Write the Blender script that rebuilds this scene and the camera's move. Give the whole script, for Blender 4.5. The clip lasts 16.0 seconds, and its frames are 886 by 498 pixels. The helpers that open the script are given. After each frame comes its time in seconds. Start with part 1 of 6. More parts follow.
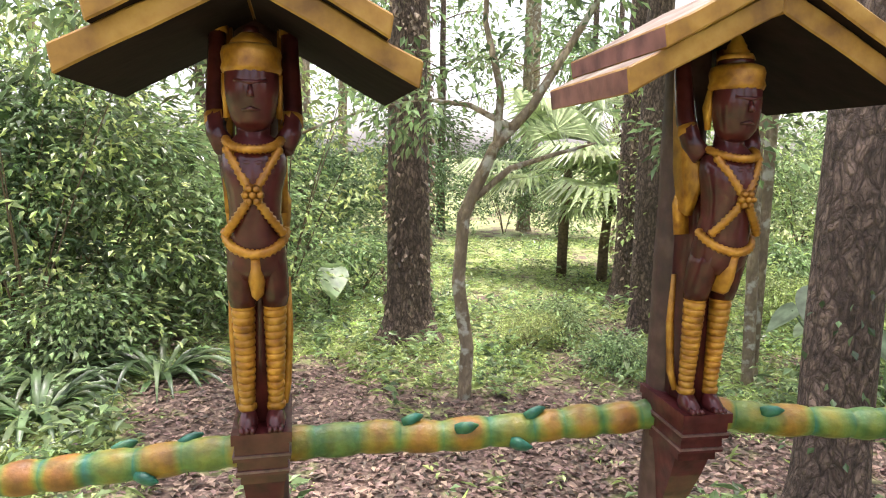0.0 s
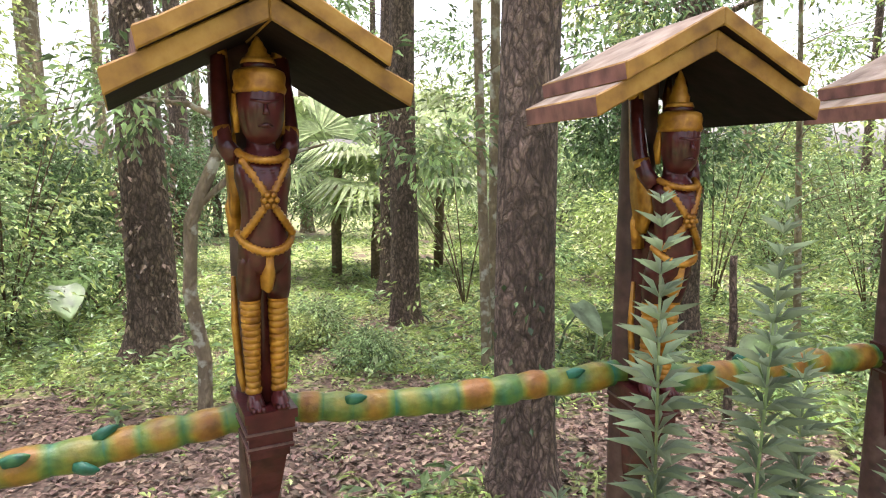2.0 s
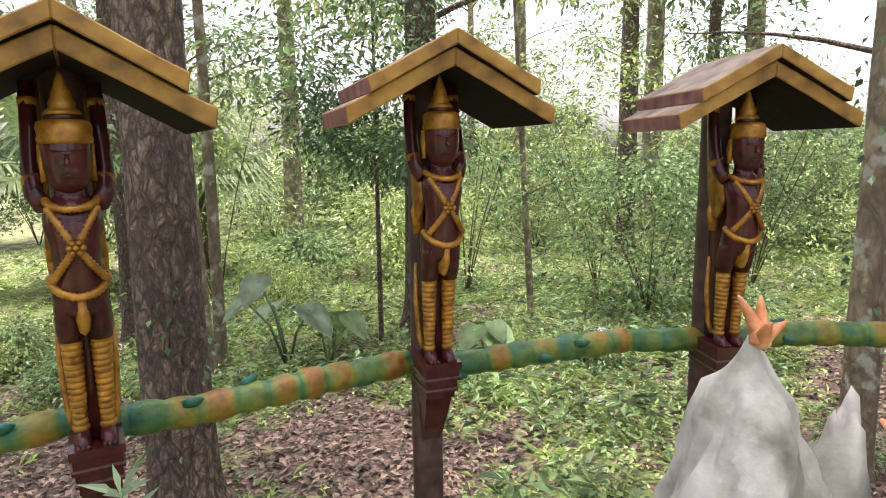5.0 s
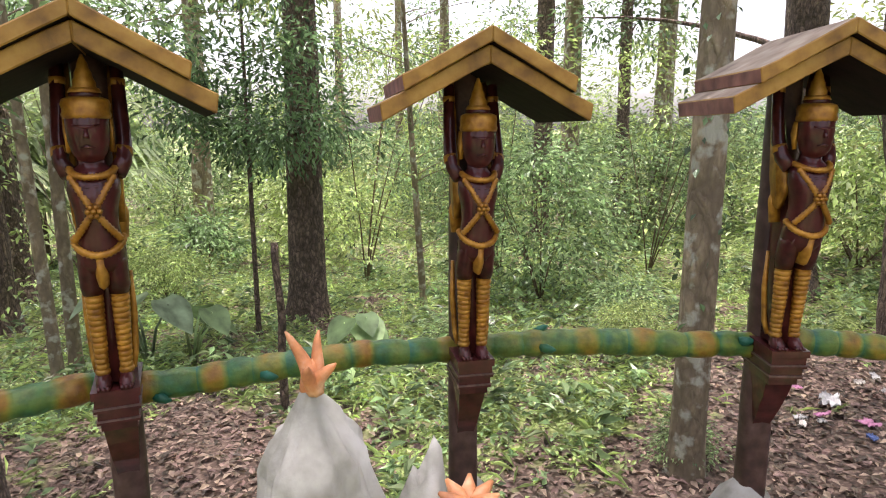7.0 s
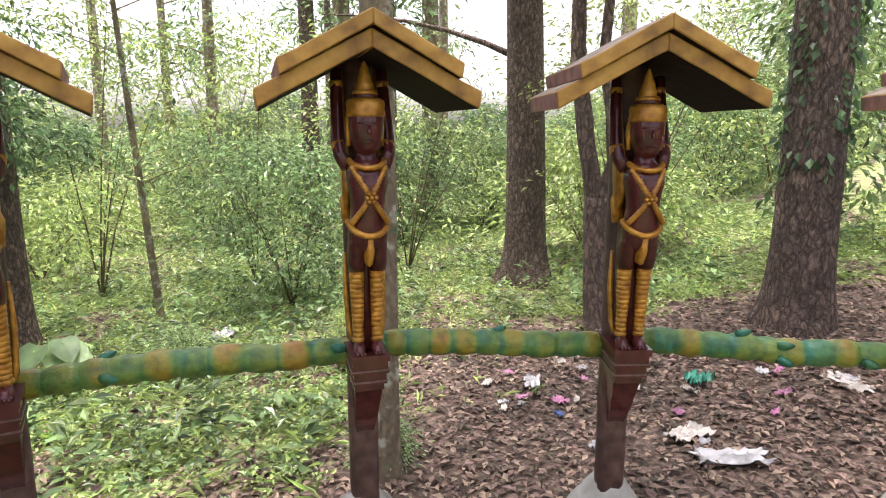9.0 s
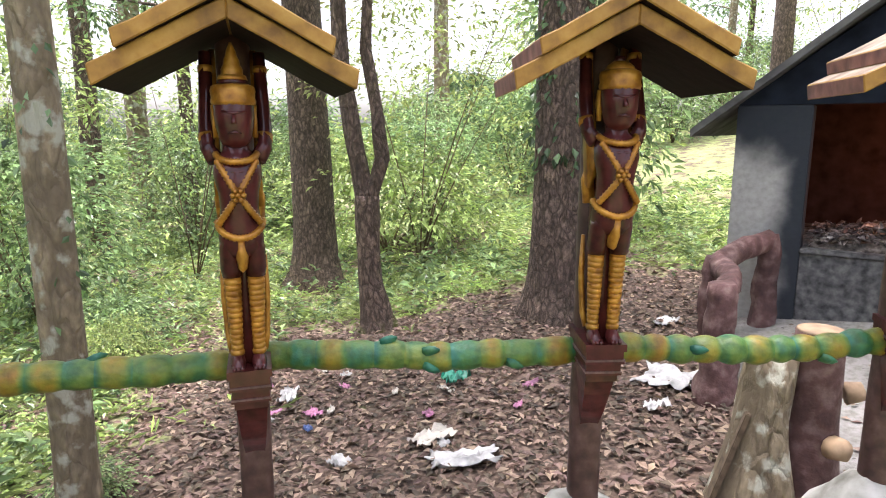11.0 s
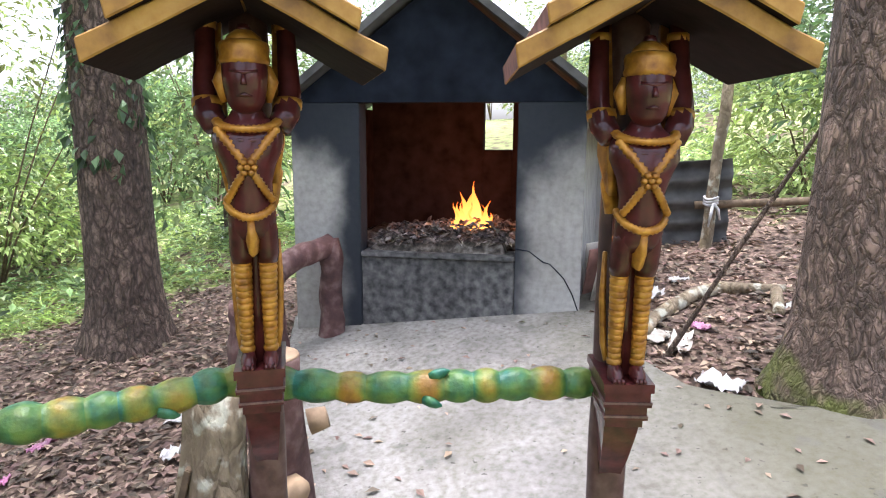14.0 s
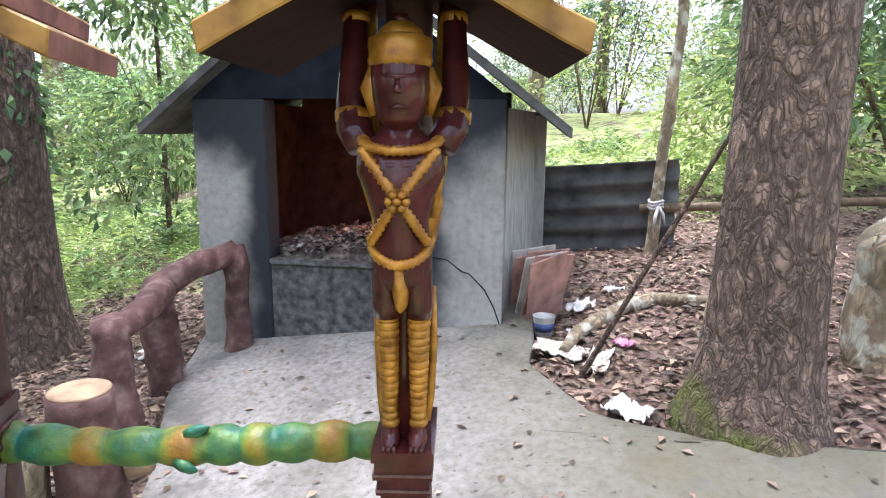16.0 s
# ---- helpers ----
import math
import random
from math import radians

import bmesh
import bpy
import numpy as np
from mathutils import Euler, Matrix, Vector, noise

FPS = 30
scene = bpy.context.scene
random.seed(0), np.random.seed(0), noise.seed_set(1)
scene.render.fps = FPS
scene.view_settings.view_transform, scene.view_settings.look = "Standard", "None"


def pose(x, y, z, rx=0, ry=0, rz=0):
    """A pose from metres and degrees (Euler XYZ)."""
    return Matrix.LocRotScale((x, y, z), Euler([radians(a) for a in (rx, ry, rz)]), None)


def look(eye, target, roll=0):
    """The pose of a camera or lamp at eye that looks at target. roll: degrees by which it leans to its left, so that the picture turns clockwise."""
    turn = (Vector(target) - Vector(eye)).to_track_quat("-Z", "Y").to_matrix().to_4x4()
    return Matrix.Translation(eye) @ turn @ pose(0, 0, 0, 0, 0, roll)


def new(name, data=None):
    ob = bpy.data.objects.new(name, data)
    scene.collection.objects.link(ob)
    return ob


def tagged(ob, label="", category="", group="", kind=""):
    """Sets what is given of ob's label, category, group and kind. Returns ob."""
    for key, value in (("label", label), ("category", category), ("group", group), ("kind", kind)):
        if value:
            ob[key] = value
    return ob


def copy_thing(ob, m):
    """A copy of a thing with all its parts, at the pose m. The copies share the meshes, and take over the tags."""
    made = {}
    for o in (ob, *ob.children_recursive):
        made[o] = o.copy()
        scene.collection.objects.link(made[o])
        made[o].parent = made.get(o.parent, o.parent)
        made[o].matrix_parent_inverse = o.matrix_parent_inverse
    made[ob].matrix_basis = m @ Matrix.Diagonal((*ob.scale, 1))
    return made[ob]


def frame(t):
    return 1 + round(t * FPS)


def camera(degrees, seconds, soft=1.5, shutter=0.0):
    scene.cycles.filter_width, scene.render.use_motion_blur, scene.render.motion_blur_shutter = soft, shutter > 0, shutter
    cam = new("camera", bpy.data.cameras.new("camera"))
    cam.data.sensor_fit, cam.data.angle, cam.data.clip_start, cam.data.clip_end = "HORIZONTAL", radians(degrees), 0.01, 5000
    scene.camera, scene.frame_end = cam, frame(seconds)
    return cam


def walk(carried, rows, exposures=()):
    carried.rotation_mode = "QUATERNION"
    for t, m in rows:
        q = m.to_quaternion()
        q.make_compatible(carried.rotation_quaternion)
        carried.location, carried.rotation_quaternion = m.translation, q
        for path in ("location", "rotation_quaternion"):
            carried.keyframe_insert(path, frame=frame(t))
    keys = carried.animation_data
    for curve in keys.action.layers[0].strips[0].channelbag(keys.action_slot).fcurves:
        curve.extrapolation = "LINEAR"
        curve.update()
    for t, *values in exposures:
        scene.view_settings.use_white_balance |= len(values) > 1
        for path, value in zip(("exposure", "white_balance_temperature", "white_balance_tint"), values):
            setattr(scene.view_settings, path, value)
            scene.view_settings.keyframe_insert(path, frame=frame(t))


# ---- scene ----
cam = camera(69.3, 16.0, soft=1.1)
PATH = [
    (0, (0.054, 0.007, 1.484), (-0.051, 1.984, 1.2), 0.9),
    (0.5, (0.181, 0.049, 1.49), (0.224, 2.029, 1.206), 0.7),
    (1, (0.276, 0.05, 1.486), (0.52, 2.015, 1.205), 0.6),
    (1.5, (0.406, 0.011, 1.487), (0.785, 1.955, 1.211), 0.4),
    (2, (0.536, -0.035, 1.493), (1.034, 1.881, 1.213), 0.0),
    (2.5, (0.63, -0.062, 1.496), (1.24, 1.821, 1.214), 0.0),
    (3, (0.762, -0.042, 1.497), (1.457, 1.81, 1.206), -0.1),
    (3.5, (0.897, -0.047, 1.514), (1.741, 1.742, 1.219), -0.3),
    (4, (1.063, -0.1, 1.516), (2.015, 1.635, 1.228), -0.7),
    (4.2, (1.124, -0.127, 1.516), (2.077, 1.608, 1.229), -0.8),
    (6.3, (1.84, -0.285, 1.564), (2.925, 1.356, 1.205), -0.4),
    (6.5, (1.895, -0.312, 1.563), (2.98, 1.33, 1.204), -0.3),
    (7, (2.045, -0.348, 1.552), (3.173, 1.263, 1.187), -0.2),
    (7.5, (2.208, -0.379, 1.558), (3.43, 1.161, 1.188), -0.2),
    (8, (2.354, -0.451, 1.55), (3.696, 0.985, 1.182), -0.2),
    (8.5, (2.516, -0.566, 1.549), (3.944, 0.786, 1.184), -0.4),
    (9, (2.63, -0.66, 1.541), (4.182, 0.546, 1.173), -0.1),
    (9.5, (2.772, -0.722, 1.54), (4.437, 0.322, 1.17), -0.1),
    (9.7, (2.819, -0.748, 1.537), (4.528, 0.222, 1.165), -0.1),
    (11.8, (3.362, -1.282, 1.485), (5.226, -0.651, 1.128), 0.0),
    (12, (3.413, -1.342, 1.482), (5.305, -0.797, 1.127), 0.0),
    (12.5, (3.513, -1.524, 1.487), (5.437, -1.105, 1.136), -0.0),
    (13, (3.596, -1.666, 1.488), (5.537, -1.334, 1.137), 0.1),
    (13.5, (3.723, -1.785, 1.474), (5.685, -1.625, 1.121), 0.3),
    (14, (3.817, -1.9, 1.475), (5.785, -1.937, 1.122), 0.3),
    (14.5, (3.872, -2.044, 1.474), (5.838, -2.147, 1.125), 0.3),
    (15, (3.921, -2.165, 1.476), (5.887, -2.262, 1.125), 0.3),
    (15.5, (4.0, -2.261, 1.469), (5.966, -2.351, 1.112), 0.4),
    (16, (4.084, -2.349, 1.492), (6.05, -2.401, 1.128), 0.5),
]
walk(cam, [(t, look(eye, target, roll)) for t, eye, target, roll in PATH],
     exposures=((0, 1.82, 6500, 22), (4, 1.65, 6450, 22), (7, 1.5, 6500, 22), (9.5, 1.75, 6450, 21), (12.5, 1.9, 6150, 17), (16, 1.95, 5850, 17)))

# ---- light ----
world = bpy.data.worlds.new("world")
scene.world = world
world.use_nodes = True
wn = world.node_tree
sky = wn.nodes.new("ShaderNodeTexSky")
sky.sky_type, sky.sun_disc = "NISHITA", False
sky.sun_elevation, sky.sun_rotation = radians(82), radians(15)
sky.dust_density, sky.air_density, sky.ozone_density = 4.0, 1.0, 1.0
pale = wn.nodes.new("ShaderNodeHueSaturation")
pale.inputs["Saturation"].default_value = 0.45
wn.links.new(sky.outputs[0], pale.inputs["Color"])
wn.links.new(pale.outputs[0], wn.nodes["Background"].inputs[0])
wn.nodes["Background"].inputs[1].default_value = 0.17
sun = new("sun", bpy.data.lights.new("sun", "SUN"))
sun.data.energy, sun.data.angle, sun.data.color = 2.4, radians(24), (1.0, 0.97, 0.92)
sun.matrix_world = look((0.7, 2.5, 20), (0, 0, 0))


# ---- materials ----
def mat(name, base, dark=None, light=None, scale=20.0, rough=0.6, metal=0.0, bump=0.2, coarse=2.5, spread=0.0, detail=6.0, bump_scale=None, coat=0.0, stretch=(1, 1, 1), spec=0.5):
    """A mottled surface: fine grain and broad stains, with relief. spread: variation from piece to piece."""
    m = bpy.data.materials.new(name)
    m.use_nodes = True
    nt = m.node_tree
    n, l = nt.nodes, nt.links
    bs = n["Principled BSDF"]
    co = n.new("ShaderNodeTexCoord")
    mp = n.new("ShaderNodeMapping")
    mp.inputs["Scale"].default_value = stretch
    l.new(co.outputs["Object"], mp.inputs[0])
    n1, n2 = n.new("ShaderNodeTexNoise"), n.new("ShaderNodeTexNoise")
    n1.inputs["Scale"].default_value, n1.inputs["Detail"].default_value = scale, detail
    n2.inputs["Scale"].default_value, n2.inputs["Detail"].default_value = coarse, 4.0
    l.new(mp.outputs[0], n1.inputs[0])
    l.new(mp.outputs[0], n2.inputs[0])
    dark = dark or [c * 0.55 for c in base]
    light = light or [min(1, c * 1.4) for c in base]
    r1 = n.new("ShaderNodeValToRGB")
    r1.color_ramp.elements[0].color, r1.color_ramp.elements[1].color = (*dark, 1), (*light, 1)
    r1.color_ramp.elements[0].position, r1.color_ramp.elements[1].position = 0.3, 0.72
    e = r1.color_ramp.elements.new(0.5)
    e.color = (*base, 1)
    l.new(n1.outputs[0], r1.inputs[0])
    mx = n.new("ShaderNodeMixRGB")
    mx.blend_type = "MULTIPLY"
    r2 = n.new("ShaderNodeValToRGB")
    r2.color_ramp.elements[0].color, r2.color_ramp.elements[1].color = (0.62, 0.6, 0.58, 1), (1.12, 1.1, 1.08, 1)
    r2.color_ramp.elements[0].position, r2.color_ramp.elements[1].position = 0.35, 0.65
    l.new(n2.outputs[0], r2.inputs[0])
    mx.inputs[0].default_value = 0.8
    l.new(r1.outputs[0], mx.inputs[1])
    l.new(r2.outputs[0], mx.inputs[2])
    out = mx.outputs[0]
    if spread:
        ge = n.new("ShaderNodeNewGeometry")
        oi = n.new("ShaderNodeObjectInfo")
        ad = n.new("ShaderNodeMath")
        ad.operation = "ADD"
        l.new(ge.outputs["Random Per Island"], ad.inputs[0])
        l.new(oi.outputs["Random"], ad.inputs[1])
        fr = n.new("ShaderNodeMath")
        fr.operation = "FRACT"
        l.new(ad.outputs[0], fr.inputs[0])
        hs = n.new("ShaderNodeHueSaturation")
        mr = n.new("ShaderNodeMapRange")
        mr.inputs[3].default_value, mr.inputs[4].default_value = 1 - spread, 1 + spread
        l.new(fr.outputs[0], mr.inputs[0])
        l.new(mr.outputs[0], hs.inputs["Value"])
        mh = n.new("ShaderNodeMapRange")
        mh.inputs[3].default_value, mh.inputs[4].default_value = 0.5 - spread * 0.06, 0.5 + spread * 0.05
        l.new(ad.outputs[0], mh.inputs[0])
        l.new(mh.outputs[0], hs.inputs["Hue"])
        l.new(out, hs.inputs["Color"])
        out = hs.outputs[0]
    l.new(out, bs.inputs["Base Color"])
    bs.inputs["Roughness"].default_value, bs.inputs["Metallic"].default_value = rough, metal
    bs.inputs["Specular IOR Level"].default_value = spec
    bs.inputs["Coat Weight"].default_value = coat
    bs.inputs["Coat Roughness"].default_value = 0.08
    if bump:
        bp = n.new("ShaderNodeBump")
        bp.inputs["Strength"].default_value, bp.inputs["Distance"].default_value = bump, 0.01
        src = n1
        if bump_scale:
            src = n.new("ShaderNodeTexNoise")
            src.inputs["Scale"].default_value, src.inputs["Detail"].default_value = bump_scale, 5.0
            l.new(mp.outputs[0], src.inputs[0])
        l.new(src.outputs[0], bp.inputs["Height"])
        l.new(bp.outputs[0], bs.inputs["Normal"])
    return m


def leaf_mat(name, base, spread=0.5, rough=0.4, shine=0.5):
    """Leaves: light passes through in part, and each leaf has a tone of its own."""
    m = mat(name, base, scale=9, rough=rough, bump=0.0, coarse=1.2, spread=spread)
    n, l = m.node_tree.nodes, m.node_tree.links
    bs = n["Principled BSDF"]
    tr = n.new("ShaderNodeBsdfTranslucent")
    src = bs.inputs["Base Color"].links[0].from_socket
    l.new(src, tr.inputs[0])
    ms = n.new("ShaderNodeMixShader")
    ms.inputs[0].default_value = shine
    l.new(bs.outputs[0], ms.inputs[1])
    l.new(tr.outputs[0], ms.inputs[2])
    l.new(ms.outputs[0], n["Material Output"].inputs[0])
    return m


def bark_mat(name, base, dark, scale=7.0, lichen=None, moss=False):
    """Bark in upright plates with dark furrows."""
    m = mat(name, base, dark=[c * 1.3 for c in dark], scale=38, detail=9.0, rough=0.9, bump=0.0, coarse=2.0, stretch=(1, 1, 0.5))
    n, l = m.node_tree.nodes, m.node_tree.links
    bs = n["Principled BSDF"]
    co = n.new("ShaderNodeTexCoord")
    mp = n.new("ShaderNodeMapping")
    mp.inputs["Scale"].default_value = (1, 1, 0.45)
    l.new(co.outputs["Object"], mp.inputs[0])
    nz = n.new("ShaderNodeTexNoise")
    nz.inputs["Scale"].default_value, nz.inputs["Detail"].default_value = 9.0, 7.0
    l.new(mp.outputs[0], nz.inputs[0])
    ad = n.new("ShaderNodeMixRGB")
    ad.inputs[0].default_value = 0.12
    l.new(mp.outputs[0], ad.inputs[1])
    l.new(nz.outputs[1], ad.inputs[2])
    vo, vc, vf = (n.new("ShaderNodeTexVoronoi") for _ in range(3))
    for v, k in ((vo, 1.0), (vc, 1.0), (vf, 2.7)):
        v.inputs["Scale"].default_value = scale * 1.9 * k
        l.new(ad.outputs[0], v.inputs[0])
    vo.feature = vf.feature = "DISTANCE_TO_EDGE"
    rp, rf = n.new("ShaderNodeValToRGB"), n.new("ShaderNodeValToRGB")
    rp.color_ramp.elements[0].position, rp.color_ramp.elements[1].position = 0.0, 0.2
    rp.color_ramp.elements[0].color = (0.22, 0.22, 0.22, 1)
    rf.color_ramp.elements[0].position, rf.color_ramp.elements[1].position = 0.0, 0.16
    rf.color_ramp.elements[0].color = (0.55, 0.55, 0.55, 1)
    l.new(vo.outputs[0], rp.inputs[0])
    l.new(vf.outputs[0], rf.inputs[0])
    fu = n.new("ShaderNodeMixRGB")
    fu.blend_type, fu.inputs[0].default_value = "MULTIPLY", 1.0
    l.new(rp.outputs[0], fu.inputs[1])
    l.new(rf.outputs[0], fu.inputs[2])
    sv = n.new("ShaderNodeSeparateXYZ")
    l.new(vc.outputs["Color"], sv.inputs[0])
    tn = n.new("ShaderNodeMapRange")
    tn.inputs[3].default_value, tn.inputs[4].default_value = 0.7, 1.3
    l.new(sv.outputs[0], tn.inputs[0])
    hs = n.new("ShaderNodeHueSaturation")
    l.new(tn.outputs[0], hs.inputs["Value"])
    l.new(bs.inputs["Base Color"].links[0].from_socket, hs.inputs["Color"])
    mx = n.new("ShaderNodeMixRGB")
    mx.inputs[1].default_value = (*dark, 1)
    l.new(fu.outputs[0], mx.inputs[0])
    l.new(hs.outputs[0], mx.inputs[2])
    out = mx.outputs[0]
    if lichen:
        ln = n.new("ShaderNodeTexNoise")
        ln.inputs["Scale"].default_value, ln.inputs["Detail"].default_value = 9.0, 8.0
        l.new(co.outputs["Object"], ln.inputs[0])
        lr = n.new("ShaderNodeValToRGB")
        lr.color_ramp.elements[0].position, lr.color_ramp.elements[1].position = 0.54, 0.62
        l.new(ln.outputs[0], lr.inputs[0])
        m2 = n.new("ShaderNodeMixRGB")
        m2.inputs[2].default_value = (*lichen, 1)
        l.new(lr.outputs[0], m2.inputs[0])
        l.new(out, m2.inputs[1])
        out = m2.outputs[0]
    if moss:
        sp = n.new("ShaderNodeSeparateXYZ")
        l.new(co.outputs["Object"], sp.inputs[0])
        mn = n.new("ShaderNodeTexNoise")
        mn.inputs["Scale"].default_value, mn.inputs["Detail"].default_value = 5.0, 7.0
        l.new(co.outputs["Object"], mn.inputs[0])
        mm = n.new("ShaderNodeMath")
        mm.operation = "MULTIPLY_ADD"
        mm.inputs[1].default_value = -0.9
        l.new(sp.outputs[2], mm.inputs[0])
        l.new(mn.outputs[0], mm.inputs[2])
        mr = n.new("ShaderNodeMapRange")
        mr.inputs[1].default_value, mr.inputs[2].default_value = 0.42, 0.56
        l.new(mm.outputs[0], mr.inputs[0])
        m3 = n.new("ShaderNodeMixRGB")
        m3.inputs[2].default_value = (0.1, 0.11, 0.025, 1)
        l.new(mr.outputs[0], m3.inputs[0])
        l.new(out, m3.inputs[1])
        out = m3.outputs[0]
    l.new(out, bs.inputs["Base Color"])
    bp = n.new("ShaderNodeBump")
    bp.inputs["Strength"].default_value, bp.inputs["Distance"].default_value = 0.9, 0.02
    l.new(fu.outputs[0], bp.inputs["Height"])
    l.new(bp.outputs[0], bs.inputs["Normal"])
    return m


M_LACQUER = mat("brown_lacquer", (0.066, 0.0135, 0.0135), scale=30, rough=0.5, bump=0.15, coat=0.6, coarse=7, spec=0.1, bump_scale=40)
M_TIER_EDGE = mat("pale_brown_edge", (0.13, 0.07, 0.064), scale=60, rough=0.5, bump=0.2, coarse=18)
M_POST = mat("brown_post_paint", (0.07, 0.031, 0.027), light=(0.12, 0.07, 0.06), scale=24, rough=0.55, bump=0.35, coarse=5)
M_GOLD = mat("gold_paint", (0.4, 0.18, 0.018), dark=(0.22, 0.085, 0.008), light=(0.55, 0.29, 0.045), scale=40, rough=0.42, metal=0.25, bump=0.3, coarse=12)
M_YELLOW = mat("yellow_roof_paint", (0.33, 0.17, 0.028), dark=(0.2, 0.095, 0.018), light=(0.43, 0.25, 0.055), scale=22, rough=0.6, bump=0.25, coarse=4)
M_ROOFTOP = mat("weathered_roof_paint", (0.35, 0.27, 0.21), dark=(0.2, 0.14, 0.1), light=(0.46, 0.39, 0.31), scale=14, rough=0.85, bump=0.4, coarse=5)
M_PINK = mat("faded_red_paint", (0.27, 0.12, 0.1), scale=18, rough=0.7, bump=0.3, coarse=5)
M_BARK_PINE = bark_mat("pine_bark", (0.25, 0.178, 0.142), (0.05, 0.035, 0.027), scale=12)
M_BARK_MOSS = bark_mat("mossy_pine_bark", (0.25, 0.175, 0.137), (0.06, 0.042, 0.032), scale=11, moss=True)
M_BARK_DARK = bark_mat("dark_bark", (0.25, 0.178, 0.138), (0.05, 0.035, 0.027), scale=15)
M_BARK_LICHEN = bark_mat("lichen_bark", (0.31, 0.25, 0.165), (0.15, 0.115, 0.075), scale=3, lichen=(0.42, 0.41, 0.33))
M_TWIG = mat("grey_brown_twig", (0.16, 0.115, 0.075), scale=25, rough=0.9, bump=0.4)
M_LEAF = leaf_mat("green_leaf", (0.29, 0.38, 0.17), spread=0.65, rough=0.3, shine=0.3)
M_LEAF_DARK = leaf_mat("dark_leaf", (0.16, 0.23, 0.105), spread=0.6, rough=0.28, shine=0.35)
M_LEAF_LIGHT = leaf_mat("light_leaf", (0.45, 0.53, 0.19), spread=0.45, rough=0.35, shine=0.2)
M_LITTER = leaf_mat("dry_leaf", (0.25, 0.165, 0.135), spread=0.75, rough=0.6, shine=0.12)
M_FERN = leaf_mat("blue_green_frond", (0.27, 0.345, 0.23), spread=0.35)
M_ROCK = mat("pale_rock", (0.4, 0.39, 0.35), dark=(0.13, 0.13, 0.1), light=(0.6, 0.59, 0.56), scale=8, rough=0.9, bump=0.6, coarse=3, bump_scale=22)
M_CONCRETE = mat("slab_concrete", (0.25, 0.24, 0.225), dark=(0.17, 0.165, 0.14), light=(0.31, 0.3, 0.29), scale=34, detail=10.0, rough=0.9, bump=0.5, coarse=2.2, bump_scale=70)
M_RENDERED = mat("grey_cement_render", (0.44, 0.44, 0.425), dark=(0.32, 0.32, 0.31), light=(0.52, 0.52, 0.5), scale=24, stretch=(1, 1, 0.35), rough=0.9, bump=0.25, coarse=1.5, bump_scale=40)
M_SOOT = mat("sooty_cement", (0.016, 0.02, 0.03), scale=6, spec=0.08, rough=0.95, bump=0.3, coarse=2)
M_SOOT_RED = mat("scorched_brick_lining", (0.05, 0.027, 0.024), scale=9, spec=0.08, rough=0.95, bump=0.4, coarse=2)
M_ASH = mat("ash_and_char", (0.15, 0.12, 0.11), dark=(0.02, 0.018, 0.018), light=(0.42, 0.38, 0.36), scale=26, rough=0.95, bump=0.8, spread=0.6)
M_ROOFSHEET = mat("cement_roof_sheet", (0.12, 0.12, 0.12), scale=8, spec=0.2, rough=0.9, bump=0.4)
M_REDBRANCH = mat("red_brown_cement", (0.12, 0.06, 0.056), light=(0.25, 0.17, 0.155), scale=14, rough=0.85, bump=0.7, coarse=4, bump_scale=30)
M_CUTWOOD = mat("pale_cut_face", (0.4, 0.28, 0.18), scale=12, rough=0.85, bump=0.3)
# Dark brown paint taken near black, with the shade under the boards put in.
M_UNDER_SHADE = mat("shade_darkened_brown_underside", (0.014, 0.006, 0.006), scale=20, spec=0.15, rough=0.8, bump=0.2)
M_WHITE = mat("white_plastic", (0.52, 0.52, 0.52), scale=12, rough=0.5, bump=0.5, coarse=9)
M_PAPER = mat("torn_paper", (0.62, 0.58, 0.52), scale=9, rough=0.9, bump=0.3)
M_ORANGE = mat("orange_shell", (0.62, 0.25, 0.1), light=(0.75, 0.5, 0.32), scale=22, rough=0.6, bump=0.4, coarse=14)
M_BLUE = mat("blue_band", (0.05, 0.09, 0.25), scale=20, rough=0.4, bump=0.0)
M_TILE = mat("pink_floor_tile", (0.42, 0.24, 0.2), scale=12, rough=0.5, bump=0.15)


